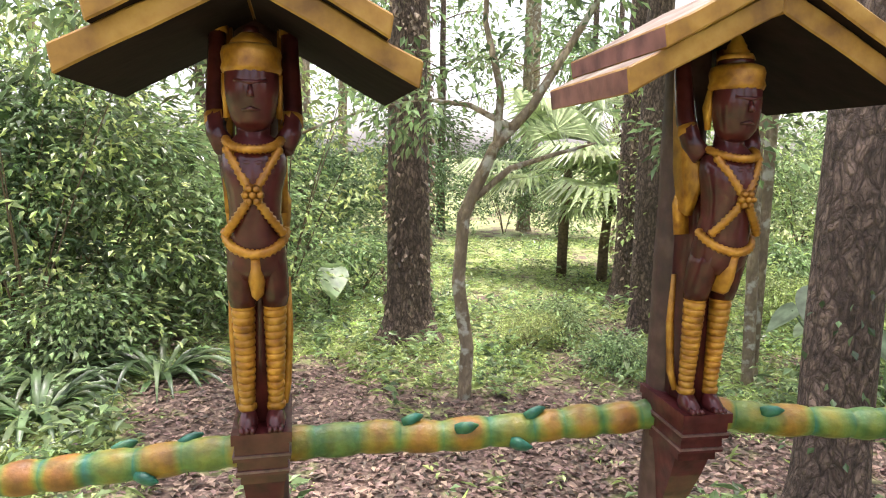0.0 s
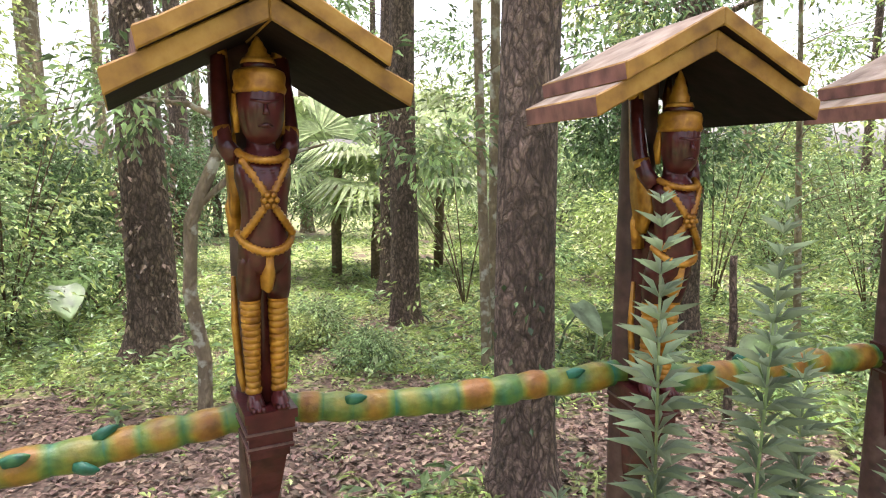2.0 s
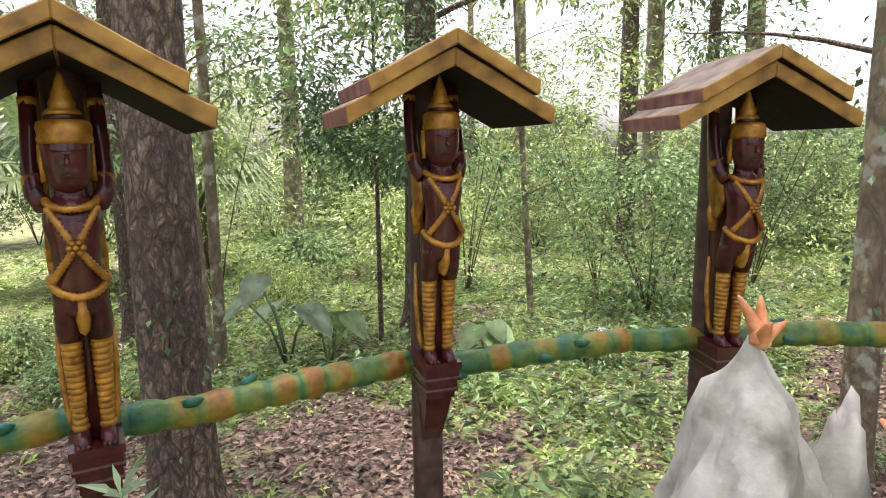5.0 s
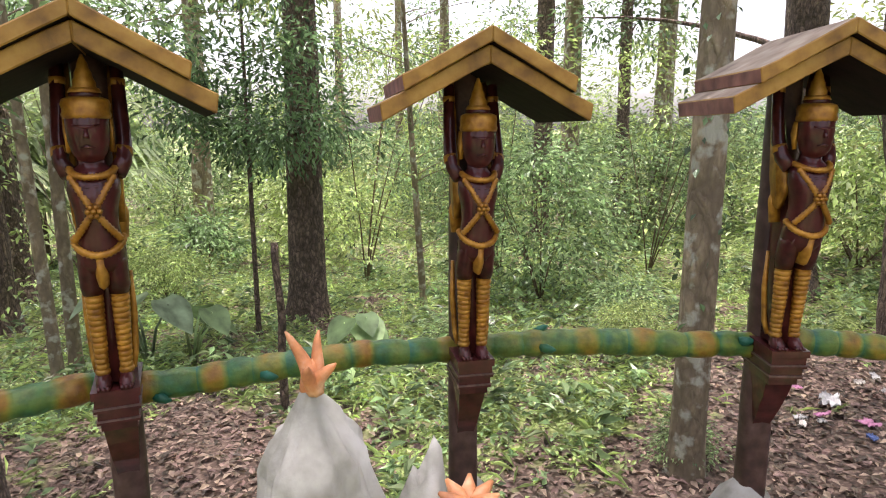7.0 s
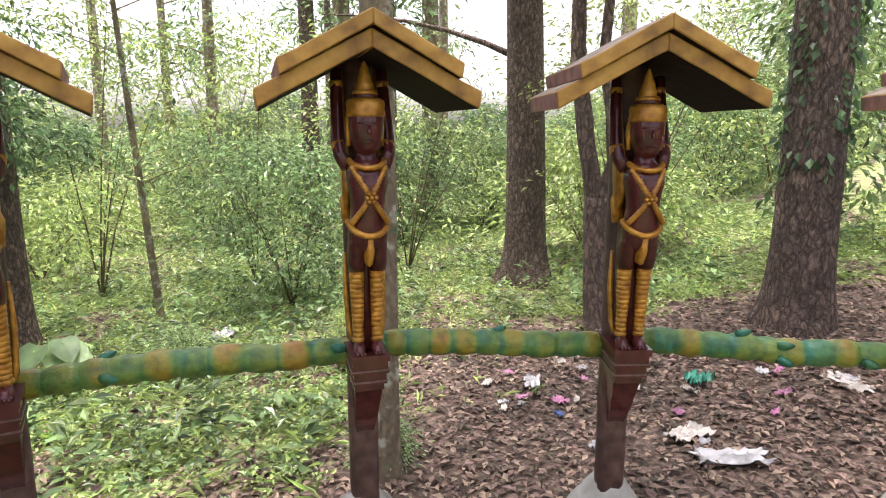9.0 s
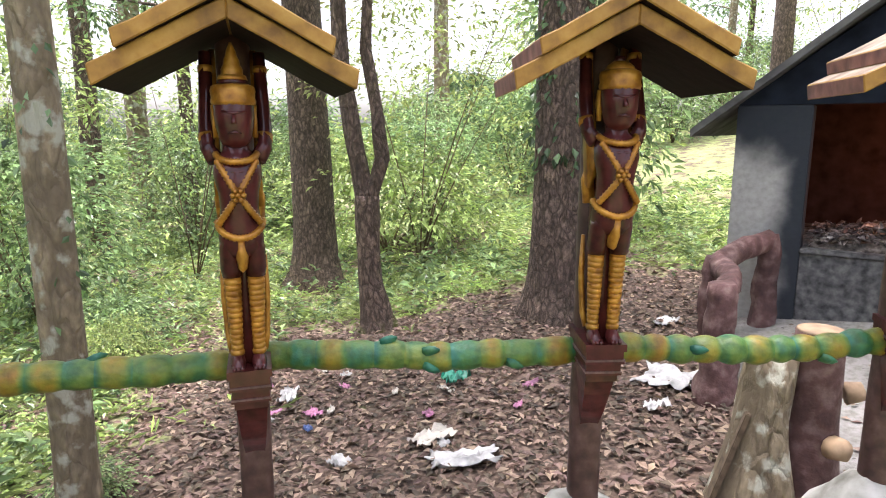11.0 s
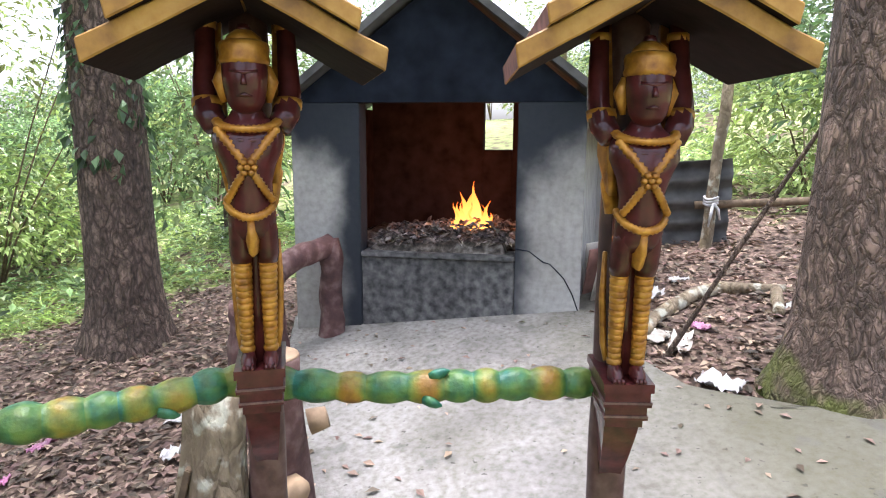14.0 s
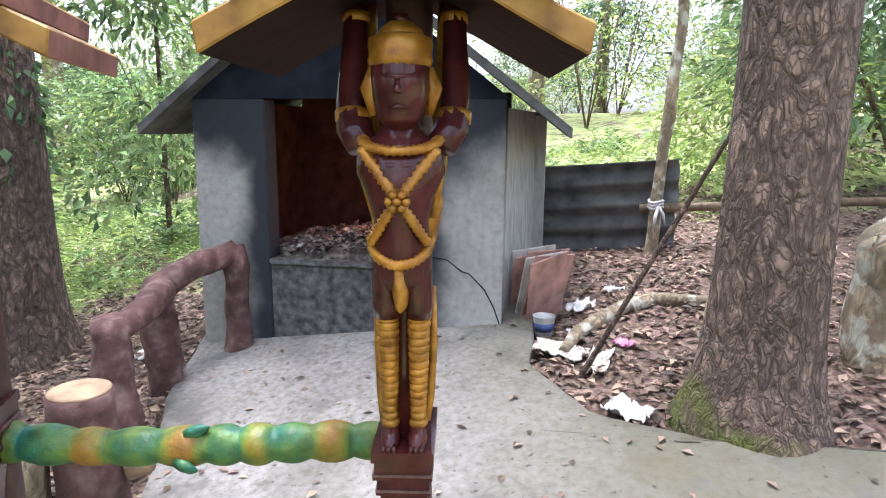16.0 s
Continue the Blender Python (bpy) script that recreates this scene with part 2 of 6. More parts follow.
def ground_mat():
    """Earth with dry-leaf mottling and green, mossy and grassy areas."""
    m = mat("forest_earth", (0.12, 0.08, 0.06), dark=(0.035, 0.024, 0.019), light=(0.28, 0.205, 0.16), scale=30, rough=1.0, bump=0.8, coarse=1.2, bump_scale=28)
    n, l = m.node_tree.nodes, m.node_tree.links
    bs = n["Principled BSDF"]
    src = bs.inputs["Base Color"].links[0].from_socket
    co = n.new("ShaderNodeTexCoord")
    gn = n.new("ShaderNodeTexNoise")
    gn.inputs["Scale"].default_value, gn.inputs["Detail"].default_value = 22.0, 5.0
    l.new(co.outputs["Object"], gn.inputs[0])
    gr = n.new("ShaderNodeValToRGB")
    gr.color_ramp.elements[0].color, gr.color_ramp.elements[1].color = (0.14, 0.17, 0.055, 1), (0.45, 0.52, 0.2, 1)
    l.new(gn.outputs[0], gr.inputs[0])
    at = n.new("ShaderNodeAttribute")
    at.attribute_name = "green"
    pn = n.new("ShaderNodeTexNoise")
    pn.inputs["Scale"].default_value, pn.inputs["Detail"].default_value = 5.0, 6.0
    l.new(co.outputs["Object"], pn.inputs[0])
    ad = n.new("ShaderNodeMath")
    ad.operation = "ADD"
    l.new(at.outputs["Fac"], ad.inputs[0])
    l.new(pn.outputs[0], ad.inputs[1])
    mr = n.new("ShaderNodeMapRange")
    mr.inputs[1].default_value, mr.inputs[2].default_value = 0.86, 1.1
    l.new(ad.outputs[0], mr.inputs[0])
    mx = n.new("ShaderNodeMixRGB")
    l.new(mr.outputs[0], mx.inputs[0])
    l.new(src, mx.inputs[1])
    l.new(gr.outputs[0], mx.inputs[2])
    l.new(mx.outputs[0], bs.inputs["Base Color"])
    return m


def stain_slab(m):
    """Green-brown damp stains on the slab, and small dark specks."""
    n, l = m.node_tree.nodes, m.node_tree.links
    bs = n["Principled BSDF"]
    co = n.new("ShaderNodeTexCoord")
    out = bs.inputs["Base Color"].links[0].from_socket
    for sc, lo, hi, top, c in ((1.5, 0.54, 0.7, 0.35, (0.085, 0.08, 0.045)), (6.0, 0.58, 0.66, 0.5, (0.1, 0.095, 0.085)), (30.0, 0.66, 0.7, 0.8, (0.05, 0.045, 0.035))):
        nz = n.new("ShaderNodeTexNoise")
        nz.inputs["Scale"].default_value, nz.inputs["Detail"].default_value = sc, 8.0
        l.new(co.outputs["Object"], nz.inputs[0])
        mr = n.new("ShaderNodeMapRange")
        mr.inputs[1].default_value, mr.inputs[2].default_value, mr.inputs[4].default_value = lo, hi, top
        l.new(nz.outputs[0], mr.inputs[0])
        fac = mr.outputs[0]
        if sc < 2:
            sp = n.new("ShaderNodeSeparateXYZ")
            l.new(co.outputs["Object"], sp.inputs[0])
            side = n.new("ShaderNodeMapRange")
            side.inputs[1].default_value, side.inputs[2].default_value = -2.3, -3.1
            side.inputs[4].default_value = 0.8
            l.new(sp.outputs[1], side.inputs[0])
            ad = n.new("ShaderNodeMath")
            ad.operation, ad.use_clamp = "ADD", True
            l.new(fac, ad.inputs[0])
            l.new(side.outputs[0], ad.inputs[1])
            fac = ad.outputs[0]
        mx = n.new("ShaderNodeMixRGB")
        mx.inputs[2].default_value = (*c, 1)
        l.new(fac, mx.inputs[0])
        l.new(out, mx.inputs[1])
        out = mx.outputs[0]
    l.new(out, bs.inputs["Base Color"])


stain_slab(M_CONCRETE)


def rail_mat():
    """Brushed bands of ochre, green and teal paint round the rail."""
    m = mat("painted_bamboo_rail", (0.2, 0.16, 0.02), scale=18, rough=0.5, bump=0.7, coarse=6, bump_scale=26)
    n, l = m.node_tree.nodes, m.node_tree.links
    bs = n["Principled BSDF"]
    at = n.new("ShaderNodeAttribute")
    at.attribute_name = "band"
    co = n.new("ShaderNodeTexCoord")
    nz = n.new("ShaderNodeTexNoise")
    nz.inputs["Scale"].default_value, nz.inputs["Detail"].default_value = 16.0, 5.0
    l.new(co.outputs["Object"], nz.inputs[0])
    mu = n.new("ShaderNodeMath")
    mu.operation = "MULTIPLY_ADD"
    mu.inputs[1].default_value = 0.8
    l.new(nz.outputs[0], mu.inputs[0])
    l.new(at.outputs["Fac"], mu.inputs[2])
    sb = n.new("ShaderNodeMath")
    sb.operation = "SUBTRACT"
    sb.inputs[1].default_value = 0.4
    l.new(mu.outputs[0], sb.inputs[0])
    r = n.new("ShaderNodeValToRGB")
    el = r.color_ramp.elements
    el[0].position, el[0].color = 0.1, (0.015, 0.13, 0.085, 1)
    el[1].position, el[1].color = 0.9, (0.22, 0.09, 0.014, 1)
    for p, c in ((0.28, (0.06, 0.15, 0.035, 1)), (0.45, (0.13, 0.18, 0.03, 1)), (0.6, (0.2, 0.175, 0.018, 1)), (0.75, (0.25, 0.135, 0.012, 1))):
        e = el.new(p)
        e.color = c
    l.new(sb.outputs[0], r.inputs[0])
    mx = n.new("ShaderNodeMixRGB")
    mx.blend_type = "MULTIPLY"
    mx.inputs[0].default_value = 0.85
    st = n.new("ShaderNodeTexNoise")
    st.inputs["Scale"].default_value, st.inputs["Detail"].default_value = 34.0, 6.0
    l.new(co.outputs["Object"], st.inputs[0])
    sr = n.new("ShaderNodeValToRGB")
    sr.color_ramp.elements[0].color, sr.color_ramp.elements[1].color = (0.55, 0.55, 0.5, 1), (1.1, 1.1, 1.1, 1)
    sr.color_ramp.elements[0].position, sr.color_ramp.elements[1].position = 0.32, 0.6
    l.new(st.outputs[0], sr.inputs[0])
    l.new(r.outputs[0], mx.inputs[1])
    l.new(sr.outputs[0], mx.inputs[2])
    l.new(mx.outputs[0], bs.inputs["Base Color"])
    return m


M_GROUND = ground_mat()
M_RAIL = rail_mat()
M_FIRE = bpy.data.materials.new("flame")
M_FIRE.use_nodes = True
fn = M_FIRE.node_tree
fe = fn.nodes.new("ShaderNodeEmission")
fc = fn.nodes.new("ShaderNodeTexCoord")
fs = fn.nodes.new("ShaderNodeSeparateXYZ")
fr_ = fn.nodes.new("ShaderNodeValToRGB")
fn.links.new(fc.outputs["Generated"], fs.inputs[0])
fn.links.new(fs.outputs[2], fr_.inputs[0])
fr_.color_ramp.elements[0].color, fr_.color_ramp.elements[1].color = (1.0, 0.4, 0.08, 1), (1.0, 0.14, 0.01, 1)
fn.links.new(fr_.outputs[0], fe.inputs[0])
fe.inputs[1].default_value = 1.0
fn.links.new(fe.outputs[0], fn.nodes["Material Output"].inputs[0])


# ---- building tools ----
rng = np.random.default_rng(7)


def mesh_ob(name, bm, mats, smooth=True):
    me = bpy.data.meshes.new(name)
    bm.to_mesh(me)
    bm.free()
    for m in (mats if isinstance(mats, (list, tuple)) else [mats]):
        me.materials.append(m)
    me.polygons.foreach_set("use_smooth", [smooth] * len(me.polygons))
    return new(name, me)


def part(name, bm, mats, parent, label="", smooth=True):
    ob = mesh_ob(name, bm, mats, smooth)
    ob.parent = parent
    return tagged(ob, label=label)


def empty(name, m):
    ob = new(name)
    ob.matrix_basis = m
    return ob


def ring_loft(bm, rings, mi=0, cap=True):
    """Joins rings of points with quads and closes the ends. Returns the rings' vertices."""
    vs = [[bm.verts.new(p) for p in r] for r in rings]
    k = len(vs[0])
    for a, b in zip(vs, vs[1:]):
        for i in range(k):
            f = bm.faces.new((a[i], a[(i + 1) % k], b[(i + 1) % k], b[i]))
            f.material_index = mi
    if cap:
        for r, flip in ((vs[0], True), (vs[-1], False)):
            f = bm.faces.new(r[::-1] if flip else r)
            f.material_index = mi
    return vs


def tube(bm, pts, radii, seg=8, mi=0, squash=1.0, rough=0.0):
    """A round rod along a line of points, with a radius at each."""
    pts = [Vector(p) for p in pts]
    rings, ref = [], None
    for i, p in enumerate(pts):
        d = (pts[min(i + 1, len(pts) - 1)] - pts[max(i - 1, 0)]).normalized()
        if ref is None:
            ref = d.orthogonal().normalized()
        ref = (ref - d * ref.dot(d)).normalized()
        side = d.cross(ref)
        r = radii[i] if isinstance(radii, (list, tuple)) else radii
        ring = []
        for j in range(seg):
            a = 2 * math.pi * j / seg
            q = 1 + (rough * noise.noise(Vector((p.x * 4 + math.cos(a) * 2, p.y * 4 + math.sin(a) * 2, p.z * 3))) if rough else 0)
            ring.append(p + (ref * math.cos(a) + side * math.sin(a) * squash) * r * q)
        rings.append(ring)
    return ring_loft(bm, rings, mi)


def oval(c, rx, ry, seg=14, front=1.0):
    """A level ring round c; front scales the half that faces -y."""
    out = []
    for j in range(seg):
        a = 2 * math.pi * j / seg
        y = math.sin(a) * ry
        out.append(Vector((c[0] + math.cos(a) * rx, c[1] + (y * front if y < 0 else y), c[2])))
    return out


def box(bm, lo, hi, mi=0, bevel=0.0):
    r = bmesh.ops.create_cube(bm, size=1.0)
    vs = r["verts"]
    for v in vs:
        v.co = Vector([lo[i] + (v.co[i] + 0.5) * (hi[i] - lo[i]) for i in range(3)])
    fs = {f for v in vs for f in v.link_faces}
    for f in fs:
        f.material_index = mi
    if bevel:
        bmesh.ops.bevel(bm, geom=list({e for f in fs for e in f.edges}), offset=bevel, segments=2, affect="EDGES")
    return vs


def gz(x, y):
    """The ground's height, with its small humps."""
    f = max(0.0, 1 - math.hypot(x - 3, y - 2) / 40)
    return smooth_ground(x, y) + f * (noise.noise(Vector((x * 0.7, y * 0.7, 0))) * 0.05 + noise.noise(Vector((x * 2.6, y * 2.6, 5))) * 0.018)


def smooth_ground(x, y):
    """The lie of the land without humps."""
    u = 0.12 * (x - 4) - 0.21 * (y - 0.3)
    s = 0.25 * (math.log1p(math.exp(min(u, 30) / 0.25)) if u < 7 else u / 0.25) * 0.70
    return -0.29 + min(s, 2.2 + 0.2 * max(0, s - 2.2)) - 0.03 * min(max(0, y - 3), 8)


def leaves_mesh(name, pts, dirs, size, mats, width=0.4, droop=0.25, rnd=None, jitter=0.35):
    """Many folded, pointed leaves (two triangles each) in one mesh."""
    r = rnd or rng
    pts, dirs = np.asarray(pts, float), np.asarray(dirs, float)
    k = len(pts)
    dirs = dirs / np.maximum(np.linalg.norm(dirs, axis=1, keepdims=True), 1e-6)
    up = np.zeros((k, 3))
    up[:, 2] = 1
    up += r.normal(0, jitter, (k, 3))
    side = np.cross(dirs, up)
    side /= np.maximum(np.linalg.norm(side, axis=1, keepdims=True), 1e-6)
    nrm = np.cross(side, dirs)
    L = (np.asarray(size) * r.uniform(0.65, 1.3, k))[:, None]
    W = L * width * 0.5
    mid = pts + dirs * L * 0.5
    tip = pts + dirs * L - nrm * L * droop
    a, b = mid + side * W - nrm * W * 0.35, mid - side * W - nrm * W * 0.35
    a, b = a + nrm * W * 0.7, b + nrm * W * 0.7
    co = np.stack([pts, a, tip, b], 1).reshape(-1, 3)
    base = np.arange(k)[:, None] * 4
    tri = np.concatenate([base + np.array([[0, 2, 1]]), base + np.array([[0, 3, 2]])], 0)
    me = bpy.data.meshes.new(name)
    me.from_pydata(co.tolist(), [], tri.tolist())
    for m in (mats if isinstance(mats, (list, tuple)) else [mats]):
        me.materials.append(m)
    me.update()
    return me


def clump(r, n_clumps, spread, per, leaf, flat=0.7):
    """Points and directions of leaves in clumps through a volume of half-size spread."""
    P, D = [], []
    for _ in range(n_clumps):
        v = r.normal(0, 1, 3)
        v /= np.linalg.norm(v)
        c = v * np.array(spread) * r.uniform(0.35, 1.0)
        q = r.normal(0, 1, (per, 3)) * leaf * np.array((1.6, 1.6, 1.6 * flat))
        d = q + r.normal(0, 0.5 * leaf, (per, 3)) + v * leaf * 0.8
        d[:, 2] -= leaf * 0.4
        P.append(c + q)
        D.append(d)
    return np.concatenate(P), np.concatenate(D)


# ---- ground ----
# the slab before the burner: its rim, counter-clockwise
RIM = [(5.75, -1.42), (5.5, -2.2), (5.35, -3.1), (5.3, -4.2), (5.7, -4.3), (5.88, -3.85), (6.02, -3.4), (6.36, -2.99), (6.86, -2.82), (7.2, -2.9), (7.75, -2.95), (7.95, -1.0), (7.5, -1.05), (7.0, -1.1), (6.4, -1.3)]


def inside(x, y, poly):
    c = False
    for (x0, y0), (x1, y1) in zip(poly, poly[1:] + poly[:1]):
        if (y0 > y) != (y1 > y) and x < (x1 - x0) * (y - y0) / (y1 - y0) + x0:
            c = not c
    return c


def axis(lo, hi, step, far):
    """Even steps from lo to hi, then ever longer ones out to far on both sides."""
    a = list(np.arange(lo, hi + 1e-6, step))
    s, v = step, hi
    while v < far:
        s *= 1.35
        v += s
        a.append(v)
    s, v = step, lo
    while v > -far:
        s *= 1.35
        v -= s
        a.insert(0, v)
    return a


BROWN = ((6.3, 0.2, 2.2), (7.6, -0.6, 1.6), (-0.6, 3.0, 1.6), (1.0, 4.2, 1.1), (2.75, 3.25, 1.1), (7.3, -4.0, 2.4), (5.4, -5.2, 2.5), (-1.6, 4.4, 0.9), (4.6, 0.6, 1.4))


def greenness(x, y):
    g = 0.53 + 0.16 * noise.noise(Vector((x * 0.5, y * 0.5, 2.0))) + 0.2 * noise.noise(Vector((x * 1.6, y * 1.6, 7.0))) + 0.1 * noise.noise(Vector((x * 4.5, y * 4.5, 1.0)))
    for bx, by, r in BROWN:
        d = math.hypot(x - bx, y - by) / r
        g -= (0.42 if bx > 4 else 0.33) * max(0.0, 1 - d * d * 0.8) if d < 1.12 else 0
    return g


def build_ground():
    xs, ys = axis(-7, 13, 0.12, 900), axis(-8, 15, 0.12, 900)
    co, gr = [], []
    for y in ys:
        for x in xs:
            sink = 0.12 if inside(x, y, RIM) else 0.0
            co.append((x, y, gz(x, y) - sink))
            gr.append(greenness(x, y))
    w = len(xs)
    faces = [(j * w + i, j * w + i + 1, (j + 1) * w + i + 1, (j + 1) * w + i) for j in range(len(ys) - 1) for i in range(w - 1)]
    me = bpy.data.meshes.new("ground")
    me.from_pydata(co, [], faces)
    me.materials.append(M_GROUND)
    me.attributes.new("green", "FLOAT", "POINT").data.foreach_set("value", gr)
    me.polygons.foreach_set("use_smooth", [True] * len(faces))
    return tagged(new("ground", me), "brown forest earth with leaf litter and green patches", "ground", kind="structure")


build_ground()

def build_slab():
    bm = bmesh.new()
    rim = []
    for i, (a, b) in enumerate(zip(RIM, RIM[1:] + RIM[:1])):
        for k in range(6):
            t = k / 6
            x, y = a[0] + (b[0] - a[0]) * t, a[1] + (b[1] - a[1]) * t
            rim.append((x + 0.02 * noise.noise(Vector((x * 5, y * 5, 1))), y + 0.02 * noise.noise(Vector((x * 5, y * 5, 9)))))
    cx, cy = 6.5, -2.2
    rings = []
    for s, dz in ((1.0, -0.1), (1.0, 0.03), (0.985, 0.045), (0.75, 0.045), (0.5, 0.045), (0.25, 0.045), (0.05, 0.045)):
        rings.append([(cx + (x - cx) * s, cy + (y - cy) * s, smooth_ground(cx + (x - cx) * s, cy + (y - cy) * s) + dz) for x, y in rim])
    ring_loft(bm, rings)
    return tagged(mesh_ob("pavement", bm, M_CONCRETE), "grey worn concrete slab before the burner", "pavement", kind="structure")


build_slab()


# ---- fence of carved posts ----
def build_statue(crown):
    """A plain carved figure with raised arms, standing before its post; it faces -y. crown: 0 cap, 1 low peak, 2 tall spire, 3 cap on a broad-shouldered figure."""
    broad, crown = crown == 3, crown % 3
    bm = bmesh.new()
    B, G = 0, 1
    for s in (-1, 1):
        # foot, banded shin, thigh
        ring_loft(bm, [oval((s * 0.024, -0.115, 0.955), 0.017, 0.032, 10), oval((s * 0.024, -0.112, 0.967), 0.018, 0.032, 10), oval((s * 0.024, -0.104, 0.98), 0.014, 0.022, 10), oval((s * 0.024, -0.098, 0.99), 0.011, 0.013, 10)], B)
        for k in range(3):
            tube(bm, [(s * 0.024 + (k - 1) * 0.009, -0.136, 0.963), (s * 0.024 + (k - 1) * 0.009, -0.15, 0.96)], [0.0055, 0.004], 6, B)
        rings = []
        n = 15
        for k in range(n):
            for u, dr in ((0.0, -0.0022), (0.15, 0.0), (0.5, 0.0008), (0.85, 0.0), (1.0, -0.0022)):
                f = (k + u) / n
                r = 0.0135 + 0.007 * f + dr + (0.003 if k == 0 else 0)
                rings.append(oval((s * (0.025 + 0.002 * f), -0.098 - 0.016 * f, 0.983 + 0.205 * f), r, r * 1.15, 12))
        ring_loft(bm, rings, G)
        ring_loft(bm, [oval((s * 0.027, -0.114, 1.18), 0.0215, 0.025, 12), oval((s * 0.0275, -0.118, 1.2), 0.0245, 0.03, 12), oval((s * 0.025, -0.13, 1.25), 0.026, 0.04, 12), oval((s * 0.021, -0.138, 1.28), 0.026, 0.044, 12)], B)
        # twisted gold cord down the side of the leg
        tube(bm, [(s * 0.05, -0.07, 1.22), (s * 0.05, -0.066, 1.12), (s * 0.045, -0.072, 1.02), (s * 0.04, -0.085, 0.985)], [0.005, 0.008, 0.008, 0.006], 6, G)
        # raised arm, its armlet and wristband
        tube(bm, [(s * 0.046, -0.135, 1.452), (s * 0.06, -0.118, 1.478), (s * 0.064, -0.098, 1.52), (s * 0.062, -0.075, 1.6), (s * 0.06, -0.06, 1.69)], [0.02, 0.02, 0.0185, 0.016, 0.014], 10, B)
        tube(bm, [(s * 0.061, -0.108, 1.492), (s * 0.063, -0.102, 1.508)], [0.0215, 0.021], 10, G)
        tube(bm, [(s * 0.06, -0.065, 1.645), (s * 0.06, -0.063, 1.66)], [0.0175, 0.0175], 10, G)
        # gold wing from armpit to the post
        w = [(s * 0.053, y, z) for y, z in ((-0.132, 1.4), (-0.118, 1.45), (-0.09, 1.52), (-0.052, 1.63), (-0.03, 1.7), (-0.016, 1.66), (-0.03, 1.52), (-0.042, 1.42), (-0.07, 1.35), (-0.1, 1.34))]
        va = [bm.verts.new(p) for p in w]
        vb = [bm.verts.new((p[0] - s * 0.014, p[1], p[2])) for p in w]
        for q in (va, vb):
            bm.faces.new(q).material_index = G
        for i in range(len(w)):
            bm.faces.new((va[i], va[(i + 1) % len(w)], vb[(i + 1) % len(w)], vb[i])).material_index = G
        # flame-shaped gold wing at the hip
        tube(bm, [(s * 0.035, -0.06, 1.3), (s * 0.04, -0.055, 1.36), (s * 0.036, -0.05, 1.41)], [0.022, 0.022, 0.006], 8, G, squash=0.7)
        # ear drop
        tube(bm, [(s * 0.037, -0.14, 1.57), (s * 0.04, -0.138, 1.54), (s * 0.037, -0.138, 1.5)], [0.006, 0.009, 0.005], 7, G)
        # chest strap from shoulder to knot and on to the hip
        for a, b in (((s * 0.043, -0.172, 1.452), (0, -0.204, 1.378)), ((0, -0.204, 1.378), (s * 0.046, -0.178, 1.312))):
            a, b = Vector(a), Vector(b)
            n2 = 9
            pts, rad = [], []
            for k in range(n2 * 2 + 1):
                t = k / (n2 * 2)
                p = a.lerp(b, t)
                p.y -= 0.006 * math.sin(math.pi * t)
                pts.append(p)
                rad.append(0.0088 if k % 2 else 0.006)
            tube(bm, pts, rad, 7, G)
    # trunk
    prof = [(1.235, -0.128, 0.04, 0.04), (1.255, -0.134, 0.048, 0.05), (1.28, -0.139, 0.05, 0.053), (1.31, -0.143, 0.046, 0.05), (1.345, -0.147, 0.042, 0.047), (1.38, -0.15, 0.045, 0.051), (1.415, -0.151, 0.053, 0.052), (1.438, -0.147, 0.053, 0.046), (1.452, -0.144, 0.049, 0.04), (1.464, -0.143, 0.039, 0.032), (1.474, -0.142, 0.028, 0.026), (1.488, -0.143, 0.024, 0.024), (1.5, -0.143, 0.024, 0.024)]
    ring_loft(bm, [oval((0, y, z), a, b, 20) for z, y, a, b in prof], B)
    # back web that ties the figure to the post
    ring_loft(bm, [oval((0, -0.045, z), 0.03, 0.06, 10) for z in (0.96, 1.2, 1.35, 1.46)], B)
    # knot, collar, belt, apron
    for k in range(6):
        a = k * math.pi / 3
        tube(bm, [(math.cos(a) * 0.011, -0.208, 1.378 + math.sin(a) * 0.011), (math.cos(a) * 0.011, -0.217, 1.378 + math.sin(a) * 0.011)], [0.0075, 0.004], 7, G)
    tube(bm, [(0, -0.21, 1.378), (0, -0.22, 1.378)], [0.008, 0.004], 7, G)
    for (zc, rx, ry, yc, sag, rr, hi) in ((1.466, 0.044, 0.05, -0.146, 0.017, 0.0075, 1), (1.306, 0.0485, 0.052, -0.142, 0.034, 0.0085, 0)):
        pts, rad = [], []
        for k in range(37):
            a = math.pi + math.pi * k / 36
            pts.append((math.cos(a) * rx, yc + math.sin(a) * ry, zc - sag * abs(math.sin(a)) + (0.01 if not hi else 0)))
            rad.append(rr * (1.12 if k % 2 else 0.8))
        tube(bm, pts, rad, 7, G)
    ring_loft(bm, [oval((0, -0.15, 1.275), 0.0155, 0.046, 10), oval((0, -0.142, 1.23), 0.0155, 0.044, 10), oval((0, -0.136, 1.205), 0.011, 0.038, 10), oval((0, -0.134, 1.198), 0.003, 0.03, 10)], G)
    # dark necklace under the collar
    pts = [(math.cos(math.pi + math.pi * k / 16) * 0.044, -0.15 + math.sin(math.pi + math.pi * k / 16) * 0.043, 1.443 - 0.016 * abs(math.sin(math.pi * k / 16))) for k in range(17)]
    tube(bm, pts, [0.006 if k % 2 else 0.0042 for k in range(17)], 6, B)
